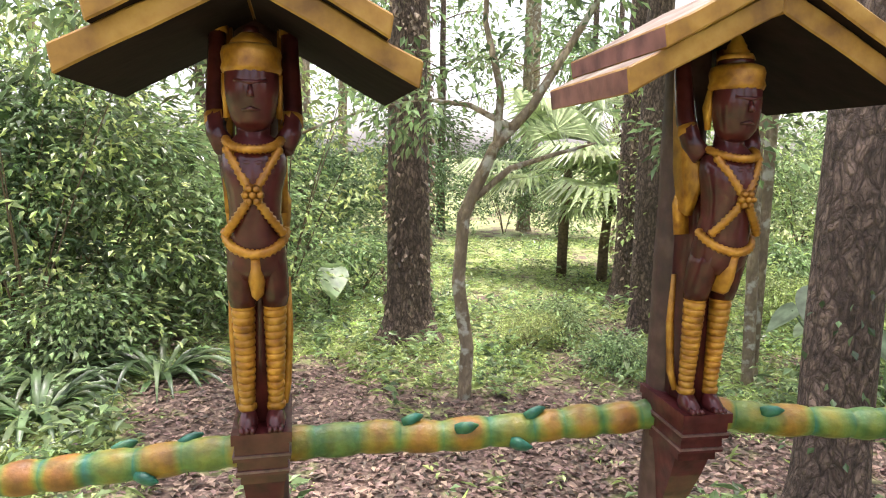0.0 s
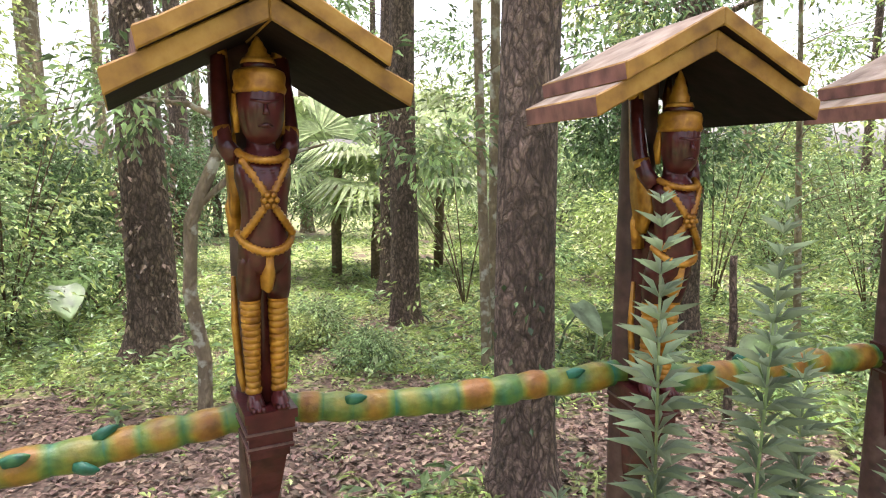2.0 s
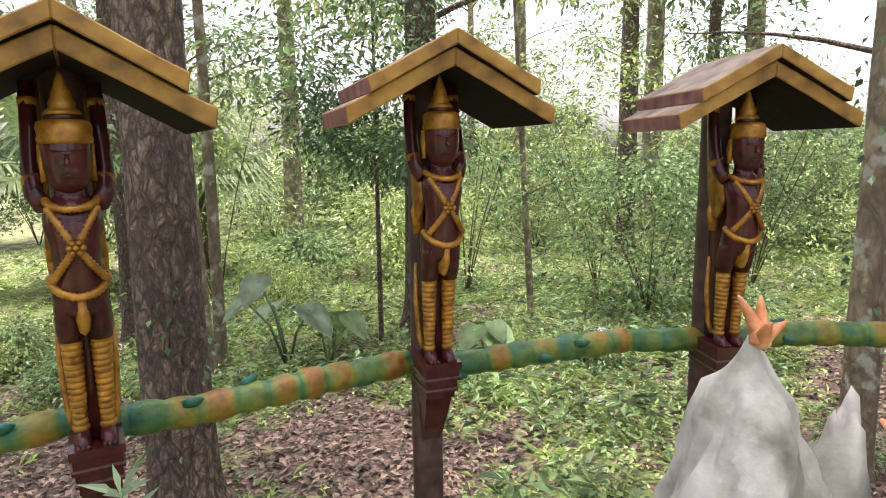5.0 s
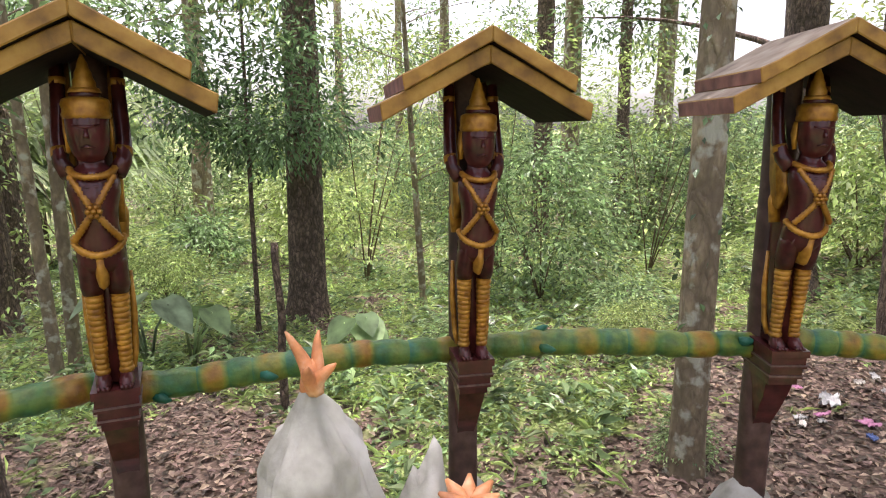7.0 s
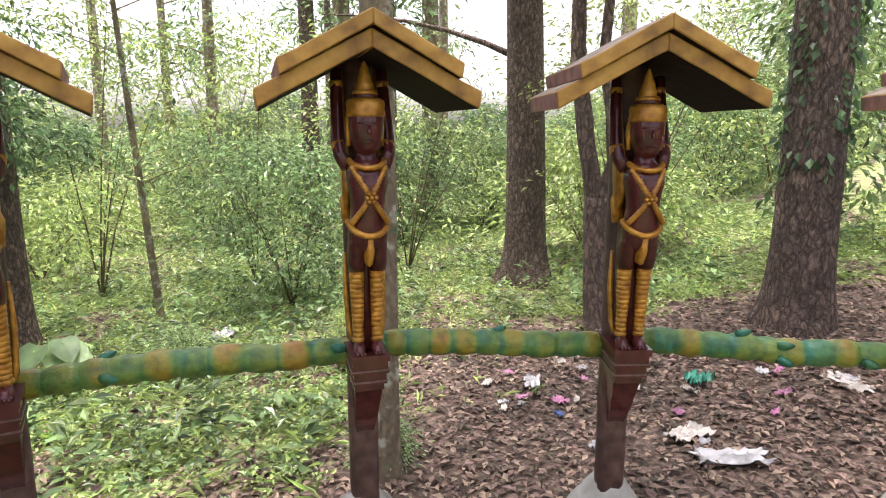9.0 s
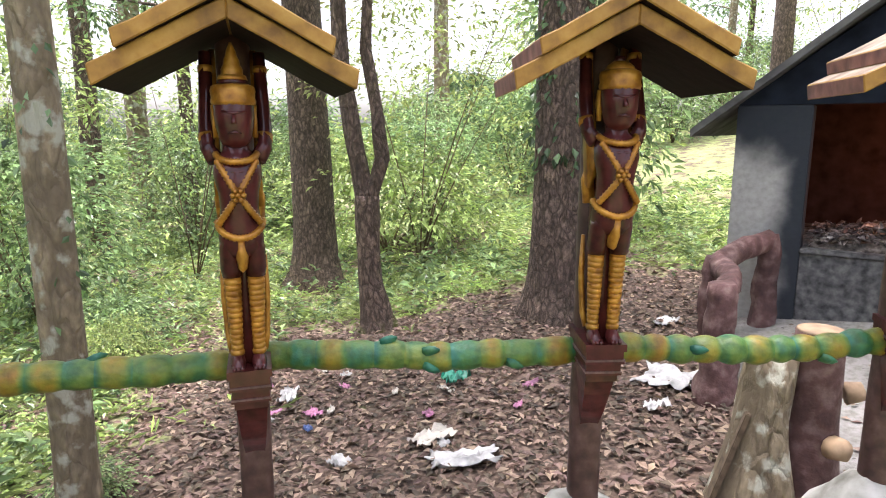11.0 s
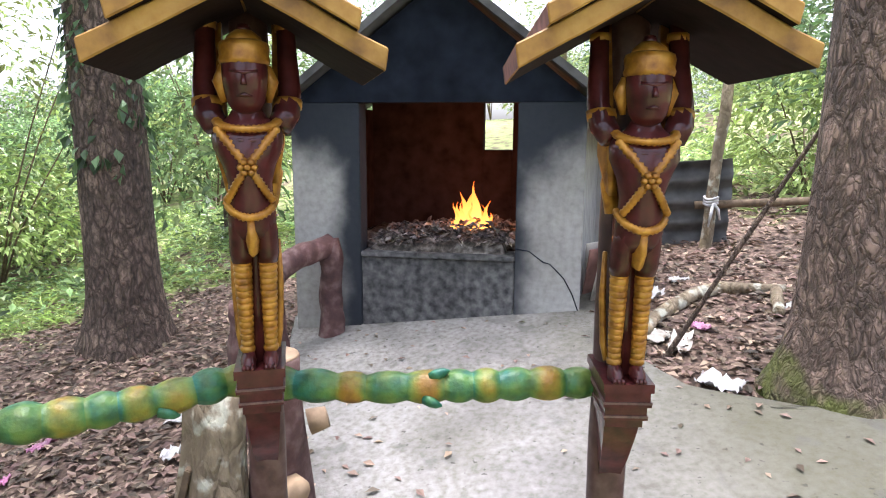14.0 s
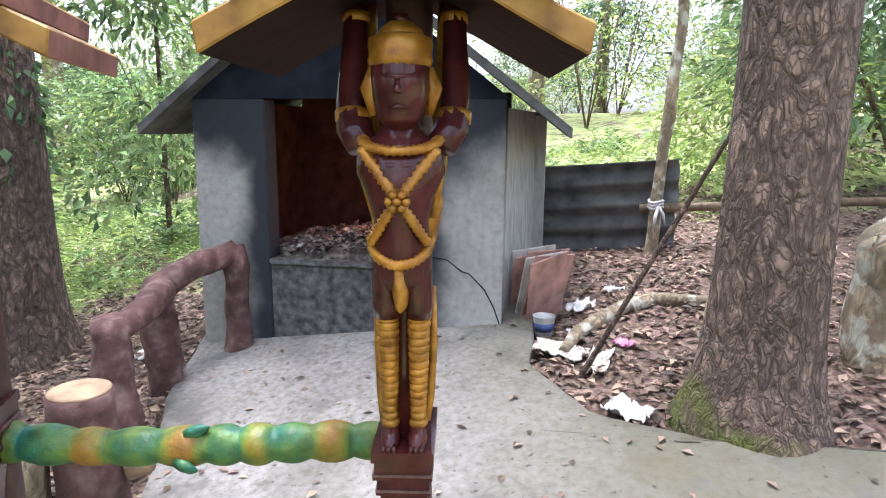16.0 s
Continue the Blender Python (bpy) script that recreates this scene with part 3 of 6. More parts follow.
    # head, left plain, with brow, nose and lips as ridges
    hp = [(1.478, -0.155, 0.012, 0.014), (1.485, -0.157, 0.023, 0.026), (1.5, -0.158, 0.031, 0.036), (1.525, -0.157, 0.036, 0.042), (1.55, -0.155, 0.038, 0.044), (1.575, -0.154, 0.038, 0.043), (1.595, -0.152, 0.036, 0.04), (1.615, -0.15, 0.03, 0.033)]
    ring_loft(bm, [oval((0, y, z), a, b, 18) for z, y, a, b in hp], B)
    tube(bm, [(0, -0.196, 1.552), (0, -0.203, 1.536), (0, -0.204, 1.53)], [0.003, 0.005, 0.006], 7, B)
    tube(bm, [(-0.022, -0.19, 1.556), (0, -0.199, 1.552), (0.022, -0.19, 1.556)], [0.003, 0.004, 0.003], 6, B)
    tube(bm, [(-0.012, -0.192, 1.51), (0, -0.198, 1.512), (0.012, -0.192, 1.51)], [0.002, 0.0045, 0.002], 6, B)
    # gold band and crown
    ring_loft(bm, [oval((0, -0.152, 1.57), 0.0405, 0.045, 20), oval((0, -0.152, 1.578), 0.043, 0.048, 20), oval((0, -0.152, 1.586), 0.0405, 0.046, 20), oval((0, -0.151, 1.6), 0.0425, 0.047, 20), oval((0, -0.15, 1.61), 0.04, 0.044, 20), oval((0, -0.15, 1.615), 0.03, 0.034, 20)], G)
    if crown == 0:
        ring_loft(bm, [oval((0, -0.148, 1.605), 0.034, 0.037, 16), oval((0, -0.147, 1.622), 0.028, 0.03, 16), oval((0, -0.146, 1.634), 0.014, 0.015, 16)], G)
        ring_loft(bm, [oval((0, -0.144, 1.63), 0.014, 0.015, 12), oval((0, -0.144, 1.645), 0.009, 0.01, 12)], B)
    else:
        ring_loft(bm, [oval((0, -0.146, 1.61), 0.029, 0.032, 16), oval((0, -0.146, 1.63), 0.026, 0.028, 16)], B)
        h = 0.075 if crown == 2 else 0.045
        rings = []
        for k in range(9):
            f = k / 8
            r = (0.021 * (1 - f) ** 0.85 + 0.002) * (1.1 if k % 2 == 0 else 0.97)
            rings.append(oval((0, -0.145, 1.628 + h * f), r, r, 14))
        ring_loft(bm, rings, G)
        ring_loft(bm, [oval((0, -0.146, 1.624), 0.029, 0.031, 14), oval((0, -0.146, 1.634), 0.025, 0.027, 14)], G)
    for v in bm.verts:
        up = min(1.0, max(0.0, (v.co.z - 1.33) / 0.09))
        if v.co.z > 1.475 and abs(v.co.x) < 0.0455 and v.co.y < -0.1:
            v.co.x *= 1.13
        elif broad:
            v.co.x *= 0.95 + 0.33 * up
        else:
            v.co.x *= 1.0 - 0.02 * up
    bmesh.ops.recalc_face_normals(bm, faces=bm.faces[:])
    return bm



def roof_slab(bm, sx, z0, thick, half, slope, y0, y1):
    """One sloping board: ends yellow, top weathered, underside brown darkened for shade, eave pink."""
    n = 6
    pr = []
    for k in range(n + 1):
        x = half * k / n
        pr.append((sx * x, z0 - slope * x + 0.002 * noise.noise(Vector((x * 30, z0 * 9, sx)))))
    vs = []
    for y in (y0, y1):
        lo = [bm.verts.new((x, y, z)) for x, z in pr]
        hi = [bm.verts.new((x + sx * 0.006 * (k == n), y, z + thick)) for k, (x, z) in enumerate(pr)]
        vs.append((lo, hi))
    (l0, h0), (l1, h1) = vs
    for k in range(n):
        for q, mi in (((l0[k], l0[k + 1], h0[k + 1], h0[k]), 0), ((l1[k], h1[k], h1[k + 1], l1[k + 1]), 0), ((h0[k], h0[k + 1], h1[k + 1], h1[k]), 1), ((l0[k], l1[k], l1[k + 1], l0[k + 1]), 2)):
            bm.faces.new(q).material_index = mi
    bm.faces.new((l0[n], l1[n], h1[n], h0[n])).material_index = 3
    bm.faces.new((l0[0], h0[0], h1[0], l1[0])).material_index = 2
    bmesh.ops.recalc_face_normals(bm, faces=bm.faces[:])
    bmesh.ops.bevel(bm, geom=[e for e in bm.edges if len(e.link_faces) == 2 and e.calc_face_angle(0) > 0.9], offset=0.003, segments=1, affect="EDGES")


def build_post():
    """Post with its corbel and its two-layered gable roof, round the z axis; it faces -y."""
    root = empty("fence_post", pose(0, 0, 0))
    bm = bmesh.new()
    rings = []
    for k in range(19):
        z = 0.42 + (1.735 - 0.42) * k / 18
        r = 0.043 + 0.002 * noise.noise(Vector((3, z * 6, 1))) - 0.003 * (k / 18)
        rings.append([Vector((math.copysign(abs(math.cos(a)) ** 0.7, math.cos(a)) * r, math.copysign(abs(math.sin(a)) ** 0.7, math.sin(a)) * r, z)) for a in [2 * math.pi * j / 16 for j in range(16)]])
    ring_loft(bm, rings)
    part("post", bm, M_POST, root)
    # corbel: stepped tiers under the feet, then a wedge down to the post
    bm = bmesh.new()
    prof = []
    z = 0.955
    for w, d, h in ((0.052, 0.165, 0.02), (0.047, 0.158, 0.026), (0.05, 0.16, 0.008), (0.044, 0.148, 0.026), (0.046, 0.15, 0.007), (0.04, 0.135, 0.022)):
        prof += [(z, w, d), (z - h + 0.001, w, d)]
        z -= h
    prof += [(z, 0.038, 0.12), (z - 0.05, 0.034, 0.1), (z - 0.11, 0.03, 0.07), (z - 0.17, 0.024, 0.035)]
    ring_loft(bm, [[Vector(p) for p in ((-w, 0.02, zz), (w, 0.02, zz), (w, -d, zz), (-w, -d, zz))] for zz, w, d in prof])
    bmesh.ops.recalc_face_normals(bm, faces=bm.faces[:])
    corbel = part("corbel", bm, M_LACQUER, root, "stepped brown corbel", smooth=False)
    for zz, w, d in ((0.911, 0.0508, 0.1608), (0.877, 0.0468, 0.1508)):
        bm = bmesh.new()
        box(bm, (-w, -d, zz - 0.0025), (w, 0.018, zz + 0.0025))
        part("rubbed_edge", bm, M_TIER_EDGE, corbel, "pale brown edge strip of a tier", smooth=False)
    for name, z0, th, half, slope, y0, y1 in (("lower_roof_board", 1.722, 0.042, 0.255, 0.53, -0.285, 0.1), ("upper_roof_board", 1.768, 0.036, 0.206, 0.55, -0.305, 0.115)):
        for s in (-1, 1):
            bm = bmesh.new()
            roof_slab(bm, s, z0, th, half, slope, y0, y1)
            part(name, bm, [M_YELLOW, M_ROOFTOP, M_UNDER_SHADE, M_PINK], root, smooth=False)
    return tagged(root, "brown post with stepped corbel under a yellow gable roof", "fence post", "fence posts")


# knot of each figure, the way it faces in degrees, its crown, its lift, and the rail's height there
FIGURES = [((-0.30, 1.00), -74, 0, 0.042, 0.885), ((0.525, 1.165), -78, 1, 0.04, 0.94), ((1.403, 1.172), -91, 2, -0.02, 0.935), ((2.212, 1.17), -102, 2, 0.008, 0.905), ((3.049, 0.909), -114, 2, -0.022, 0.915), ((3.743, 0.424), -126, 2, 0.0, 0.93), ((4.232, -0.082), -140, 2, -0.013, 0.91), ((4.647, -0.828), -154, 0, 0.024, 0.915), ((5.035, -1.555), -168, 3, 0.033, 0.91), ((5.002, -2.307), 177, 3, 0.013, 0.89)]
POSTS = []
statues = {}
post_first = None
REACH = 0.225
for (kx, ky), ang, cr, lift, rz in FIGURES:
    fx, fy = math.cos(radians(ang)), math.sin(radians(ang))
    px, py = kx - fx * REACH, ky - fy * REACH
    POSTS.append((px, py, rz))
    m = pose(px, py, 0, 0, 0, math.degrees(math.atan2(fx, -fy)))
    if post_first is None:
        post = post_first = build_post()
        post_first.matrix_basis = m
    else:
        post = copy_thing(post_first, m)
    for ob in post.children:
        if ob.name.startswith("corbel"):
            ob.location.z = lift
        elif lift < -0.015 and "board" in ob.name:
            ob.location.z = lift * 0.7
    ms = Matrix.Translation((fx * 0.019, fy * 0.019, lift)) @ m
    if cr not in statues:
        ob = mesh_ob("carved_figure", build_statue(cr), [M_LACQUER, M_GOLD])
        tagged(ob, ("dark brown lacquered carved figure with gold straps and low gold cap", "dark brown lacquered carved figure with gold straps and short crown", "dark brown lacquered carved figure with gold straps and tall pointed crown", "broad-shouldered brown lacquered carved figure with gold straps and cap")[cr], "statue", "carved figures on the fence")
        ob.matrix_basis = ms
        statues[cr] = ob
    else:
        copy_thing(statues[cr], ms)


def build_rail(a, b, seed):
    """A cement rail shaped as jointed bamboo between two posts, with painted bands and buds."""
    r = random.Random(seed)
    a, b = Vector(a), Vector(b)
    L = (b - a).length
    root = empty("bamboo_rail", Matrix.Translation((*((a + b) / 2).to_2d(), 0.94)))
    mid = (a + b) / 2
    mid.z = 0.94
    bm = bmesh.new()
    layer = bm.verts.layers.float.new("band")
    pts, rad, band = [], [], []
    s, warm = 0.0, r.random() < 0.5
    side = (b - a).normalized().cross(Vector((0, 0, 1)))
    while s < L:
        seg = r.uniform(0.06, 0.1)
        warm = not warm if r.random() < 0.8 else warm
        tone = r.choice(((0.66, 0.72, 0.8, 0.88) if warm else (0.3, 0.42, 0.52)) if seed <= 4 else ((0.58, 0.64, 0.72) if warm else (0.26, 0.34, 0.42)))
        node = r.choice((0.1, 0.2, 0.3, 0.4))
        R = (0.0335 if seed < 4 else 0.0385 if seed < 10 else 0.037) * r.uniform(0.95, 1.06)
        for k in range(6):
            f = k / 5
            d = s + seg * (0.02 + 0.96 * f)
            if d > L:
                break
            p = a.lerp(b, d / L) - mid
            p.z += 0.012 * math.sin(d * 5 + seed) + 0.006 * noise.noise(Vector((d * 7, seed, 0)))
            p += side * 0.012 * math.sin(d * 3.3 + seed * 2)
            pts.append(p)
            rad.append(R * ((0.9, 0.98, 1.03, 1.04, 1.0, 0.91) if seed < 9 else (0.84, 0.97, 1.05, 1.06, 0.99, 0.85))[k])
            band.append((node, tone * 0.8, tone, tone, tone * 0.9, 0.3)[k])
        s += seg
    vs = tube(bm, pts, rad, 14, 0, rough=0.05)
    for ring, t in zip(vs, band):
        for v in ring:
            v[layer] = t
    part("rail", bm, M_RAIL, root)
    for _ in range(max(2, int(L * 5))):
        i = r.randrange(4, len(pts) - 4)
        an = r.uniform(-2.6, 2.6)
        d = (pts[i + 1] - pts[i - 1]).normalized()
        up = (Vector((0, 0, 1)) * math.cos(an) + side * math.sin(an)).normalized()
        p = pts[i] + up * rad[i] * 0.8
        bm = bmesh.new()
        layer = bm.verts.layers.float.new("band")
        vs = tube(bm, [p - d * 0.012, p + d * 0.004 + up * 0.008, p + d * 0.018 + up * 0.016, p + d * 0.03 + up * 0.019], [0.012, 0.013, 0.009, 0.002], 7, 0, squash=1.5)
        for ring in vs:
            for v in ring:
                v[layer] = 0.1
        part("bud", bm, M_RAIL, root, "teal painted bud")
    return tagged(root, "cement rail shaped like jointed bamboo, painted green, ochre and teal", "rail", "fence rails")


ends = [(-1.6, 0.95, 0.83)] + POSTS
for i, (a, b) in enumerate(zip(ends, ends[1:])):
    build_rail(a, b, i + 1)


def build_rock(name, c, size, seed, label, sub=4, rough=0.35):
    bm = bmesh.new()
    bmesh.ops.create_icosphere(bm, subdivisions=sub, radius=1.0)
    for v in bm.verts:
        n1 = noise.noise(v.co * 1.6 + Vector((seed * 7.1, 0, 0)))
        n2 = noise.noise(v.co * 4.5 + Vector((0, seed * 3.7, 0)))
        v.co *= 1 + rough * n1 + rough * 0.35 * n2
        v.co = Vector((v.co.x * size[0], v.co.y * size[1], v.co.z * size[2]))
    ob = mesh_ob(name, bm, M_ROCK)
    ob.matrix_basis = Matrix.Translation(c)
    return tagged(ob, label, "rock")


for i, (px, py, rz) in enumerate(POSTS):
    g = gz(px, py)
    build_rock("footing_rock", (px, py, g + 0.1), (0.2, 0.19, 0.49 - g - 0.1), i + 1, "rounded pale grey rock footing under a fence post", 3, 0.14)["group"] = "footing rocks"


# ---- burner house ----
FL, FR = Vector((7.68, -1.07, 0)), Vector((7.33, -2.82, 0))
ux = (FR - FL).normalized()
FURN = Matrix.Translation((FL.x, FL.y, 0.0)) @ Matrix.Rotation(math.atan2(ux.y, ux.x), 4, "Z")
FW, FD = (FR - FL).length, 1.35


def build_burner():
    """In its own axes: x along the front from the north corner, y into the house, z up."""
    root = empty("burner_house", FURN)
    base, eave, apex = 0.1, 1.65, 2.34
    o0, o1, oz0, oz1 = 0.42, 1.335, 0.78, 1.68

    def wall(name, lo, hi, m, label=""):
        bm = bmesh.new()
        box(bm, lo, hi, 0, 0.006)
        return part(name, bm, m, root, label, smooth=False)
    wall("front_pier", (0, 0, base), (o0, 0.14, eave), M_FRONT)
    wall("front_pier", (o1, 0, base), (FW - 0.075, 0.14, eave), M_FRONT)
    wall("hearth_front", (o0 + 0.002, 0.004, base), (o1 - 0.002, 0.14, oz0 - 0.025), M_HEARTH)
    wall("hearth_ledge", (o0 + 0.002, -0.02, oz0 - 0.025), (o1 - 0.002, 0.2, oz0 + 0.005), M_HEARTH)
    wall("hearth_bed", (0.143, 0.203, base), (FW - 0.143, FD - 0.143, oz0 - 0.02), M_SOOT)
    wall("side_wall", (0.002, 0.143, base), (0.14, FD, eave), M_SIDE)
    bm = bmesh.new()
    plan = [(FW - 0.22, 0.143), (FW - 0.077, 0.143), (FW + 0.06, FD - 0.3), (FW + 0.06, FD), (FW - 0.1, FD)]
    ring_loft(bm, [[Vector((x, y, z)) for x, y in plan] for z in (base, eave - 0.04)])
    bmesh.ops.recalc_face_normals(bm, faces=bm.faces[:])
    part("side_wall", bm, M_SIDE, root, "pale cement side wall", smooth=False)
    wall("pilaster", (FW + 0.02, FD - 0.42, base), (FW + 0.11, FD - 0.2, eave - 0.06), M_SIDE, "pale cement pilaster")
    # back wall round its small window
    w0, w1, wz0, wz1 = 1.0, 1.22, 1.36, 1.75
    wall("back_wall", (0.143, FD - 0.14, base), (w0, FD - 0.003, eave + 0.3), M_SOOT_RED)
    wall("back_wall", (w1, FD - 0.14, base), (FW - 0.143, FD - 0.003, eave + 0.1), M_SOOT_RED)
    wall("back_wall", (w0 + 0.002, FD - 0.14, base), (w1 - 0.002, FD - 0.003, wz0), M_SOOT_RED)
    wall("back_wall", (w0 + 0.002, FD - 0.14, wz1), (w1 - 0.002, FD - 0.003, eave + 0.3), M_SOOT_RED)
    # inner linings
    wall("lining", (0.143, 0.16, oz0 - 0.018), (0.153, FD - 0.145, eave), M_SOOT_RED)
    wall("lining", (FW - 0.24, 0.16, oz0 - 0.018), (FW - 0.225, FD - 0.145, eave), M_SOOT_RED)
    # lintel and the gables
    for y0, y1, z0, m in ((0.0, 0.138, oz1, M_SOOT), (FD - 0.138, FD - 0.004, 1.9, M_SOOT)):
        bm = bmesh.new()
        x0, x1 = (o0 + 0.002, o1 - 0.002) if y0 == 0.0 else (0.3, FW - 0.3)
        prof = [(0.0, eave + 0.002), (FW / 2, apex - 0.03), (FW - 0.06, eave + 0.002)] if y0 == 0.0 else [(0.6, 1.9), (FW / 2, apex - 0.03), (FW - 0.6, 1.9)]
        va, vb = [bm.verts.new((x, y0 + 0.002, z)) for x, z in prof], [bm.verts.new((x, y1, z)) for x, z in prof]
        bm.faces.new(va)
        bm.faces.new(vb[::-1])
        for i in range(3):
            bm.faces.new((va[i], vb[i], vb[(i + 1) % 3], va[(i + 1) % 3]))
        bmesh.ops.recalc_face_normals(bm, faces=bm.faces[:])
        part("gable", bm, m, root, "soot-blackened gable", smooth=False)
    # roof slabs
    over, th = 0.25, 0.05
    k = (apex - eave) / (FW / 2)
    for s in (-1, 1):
        bm = bmesh.new()
        xs = [FW / 2 + s * (FW / 2 + over) * i / 12 for i in range(13)]
        rings = []
        for x in xs:
            z = apex - k * abs(x - FW / 2) + 0.006 * noise.noise(Vector((x * 6, s, 0)))
            rings.append([Vector((x, -0.12, z)), Vector((x, FD + 0.12, z)), Vector((x, FD + 0.12, z + th)), Vector((x, -0.12, z + th))])
        ring_loft(bm, rings)
        bmesh.ops.recalc_face_normals(bm, faces=bm.faces[:])
        part("roof_slope", bm, M_ROOFSHEET, root, "dark smoke-stained cement roof", smooth=False)
    bm = bmesh.new()
    pts = [(o1, -0.001, 0.83), (o1 + 0.08, -0.001, 0.82), (o1 + 0.16, -0.001, 0.76), (o1 + 0.2, -0.001, 0.75), (o1 + 0.28, -0.001, 0.67), (o1 + 0.33, -0.001, 0.58), (o1 + 0.36, -0.001, 0.5), (FW - 0.08, -0.001, 0.47)]
    tube(bm, pts, [0.004, 0.003, 0.004, 0.003, 0.004, 0.003, 0.0035, 0.003], 5)
    part("crack", bm, M_SOOT, root, "thin dark crack")
    return tagged(root, "grey cement offering burner house blackened with soot round its hearth", "furnace")


def soot_wall_mat(name, strength):
    """Cement render with soot spread round the hearth's mouth and on the wall above it."""
    m = mat(name, (0.41, 0.405, 0.39), dark=(0.34, 0.335, 0.32), light=(0.47, 0.465, 0.45), scale=26, detail=10.0, rough=0.95, bump=0.25, coarse=0.9, bump_scale=40, spec=0.12)
    n, l = m.node_tree.nodes, m.node_tree.links
    bs = n["Principled BSDF"]
    src = bs.inputs["Base Color"].links[0].from_socket
    co = n.new("ShaderNodeTexCoord")
    sp = n.new("ShaderNodeSeparateXYZ")
    l.new(co.outputs["Object"], sp.inputs[0])
    nz = n.new("ShaderNodeTexNoise")
    nz.inputs["Scale"].default_value, nz.inputs["Detail"].default_value = 3.0, 5.0
    l.new(co.outputs["Object"], nz.inputs[0])

    def math_node(op, a, b):
        q = n.new("ShaderNodeMath")
        q.operation = op
        for i, v in enumerate((a, b)):
            if isinstance(v, (int, float)):
                q.inputs[i].default_value = v
            else:
                l.new(v, q.inputs[i])
        return q.outputs[0]
    dx = math_node("SUBTRACT", math_node("ABSOLUTE", math_node("SUBTRACT", sp.outputs[0], 0.84), 0.0), 0.43)
    hi = math_node("SUBTRACT", sp.outputs[2], 1.2)
    a = math_node("SUBTRACT", math_node("MULTIPLY", hi, 2.3), math_node("MULTIPLY", dx, 1.1))
    b = math_node("SUBTRACT", 0.42, math_node("MULTIPLY", dx, 3.4))
    c = math_node("ADD", math_node("MAXIMUM", a, b), math_node("MULTIPLY", math_node("SUBTRACT", nz.outputs[0], 0.5), 0.9))
    mr = n.new("ShaderNodeMapRange")
    mr.interpolation_type = "SMOOTHSTEP"
    mr.inputs[1].default_value, mr.inputs[2].default_value, mr.inputs[4].default_value = -0.3, 0.3, strength
    l.new(c, mr.inputs[0])
    mx = n.new("ShaderNodeMixRGB")
    mx.inputs[2].default_value = (0.024, 0.029, 0.038, 1)
    l.new(mr.outputs[0], mx.inputs[0])
    l.new(src, mx.inputs[1])
    l.new(mx.outputs[0], bs.inputs["Base Color"])
    return m


M_FRONT = soot_wall_mat("sooted_front_render", 0.96)
M_SIDE = M_RENDERED
M_HEARTH = mat("smoked_hearth_render", (0.12, 0.12, 0.122), dark=(0.045, 0.045, 0.048), light=(0.22, 0.22, 0.215), scale=20, detail=10.0, rough=0.95, bump=0.3, coarse=1.4, bump_scale=40, spec=0.15)
build_burner()


def build_ash():
    r = np.random.default_rng(3)
    bm = bmesh.new()
    n = 22
    vs = []
    for j in range(n):
        for i in range(n):
            x, y = 0.2 + 1.35 * i / (n - 1), 0.03 + 1.1 * j / (n - 1)
            x = 0.44 + (x - 0.2) * 0.63 if y < 0.2 else x
            h = 0.02 + 0.1 * math.exp(-((x - 1.05) ** 2 / 0.1 + (y - 0.4) ** 2 / 0.12)) + 0.035 * abs(noise.noise(Vector((x * 9, y * 9, 0)))) + 0.02 * noise.noise(Vector((x * 25, y * 25, 3)))
            edge = min(i, j, n - 1 - i, n - 1 - j)
            vs.append(bm.verts.new((x, y, 0.78 + (h if edge else -0.015))))
    for j in range(n - 1):
        for i in range(n - 1):
            bm.faces.new((vs[j * n + i], vs[j * n + i + 1], vs[(j + 1) * n + i + 1], vs[(j + 1) * n + i]))
    ob = mesh_ob("ash_bed", bm, M_ASH)
    ob.matrix_basis = FURN
    tagged(ob, "grey ash and char spread on the hearth", "ash")
    k = 900
    q = np.stack([r.uniform(0.46, 1.3, k), r.uniform(0.02, 0.8, k), np.full(k, 0.84)], 1)
    q[:, 2] += 0.09 * np.exp(-((q[:, 0] - 1.05) ** 2 / 0.1 + (q[:, 1] - 0.4) ** 2 / 0.12)) + r.uniform(-0.01, 0.02, k)
    d = r.normal(0, 1, (k, 3)) * (1, 1, 0.35)
    ob = new("burnt_paper", leaves_mesh("burnt_paper", q, d, np.full(k, 0.06), M_ASH, 0.5, 0.2, r, 0.6))
    ob.matrix_basis = FURN
    tagged(ob, "charred paper scraps on the ash", "burnt paper", kind="stuff")


build_ash()


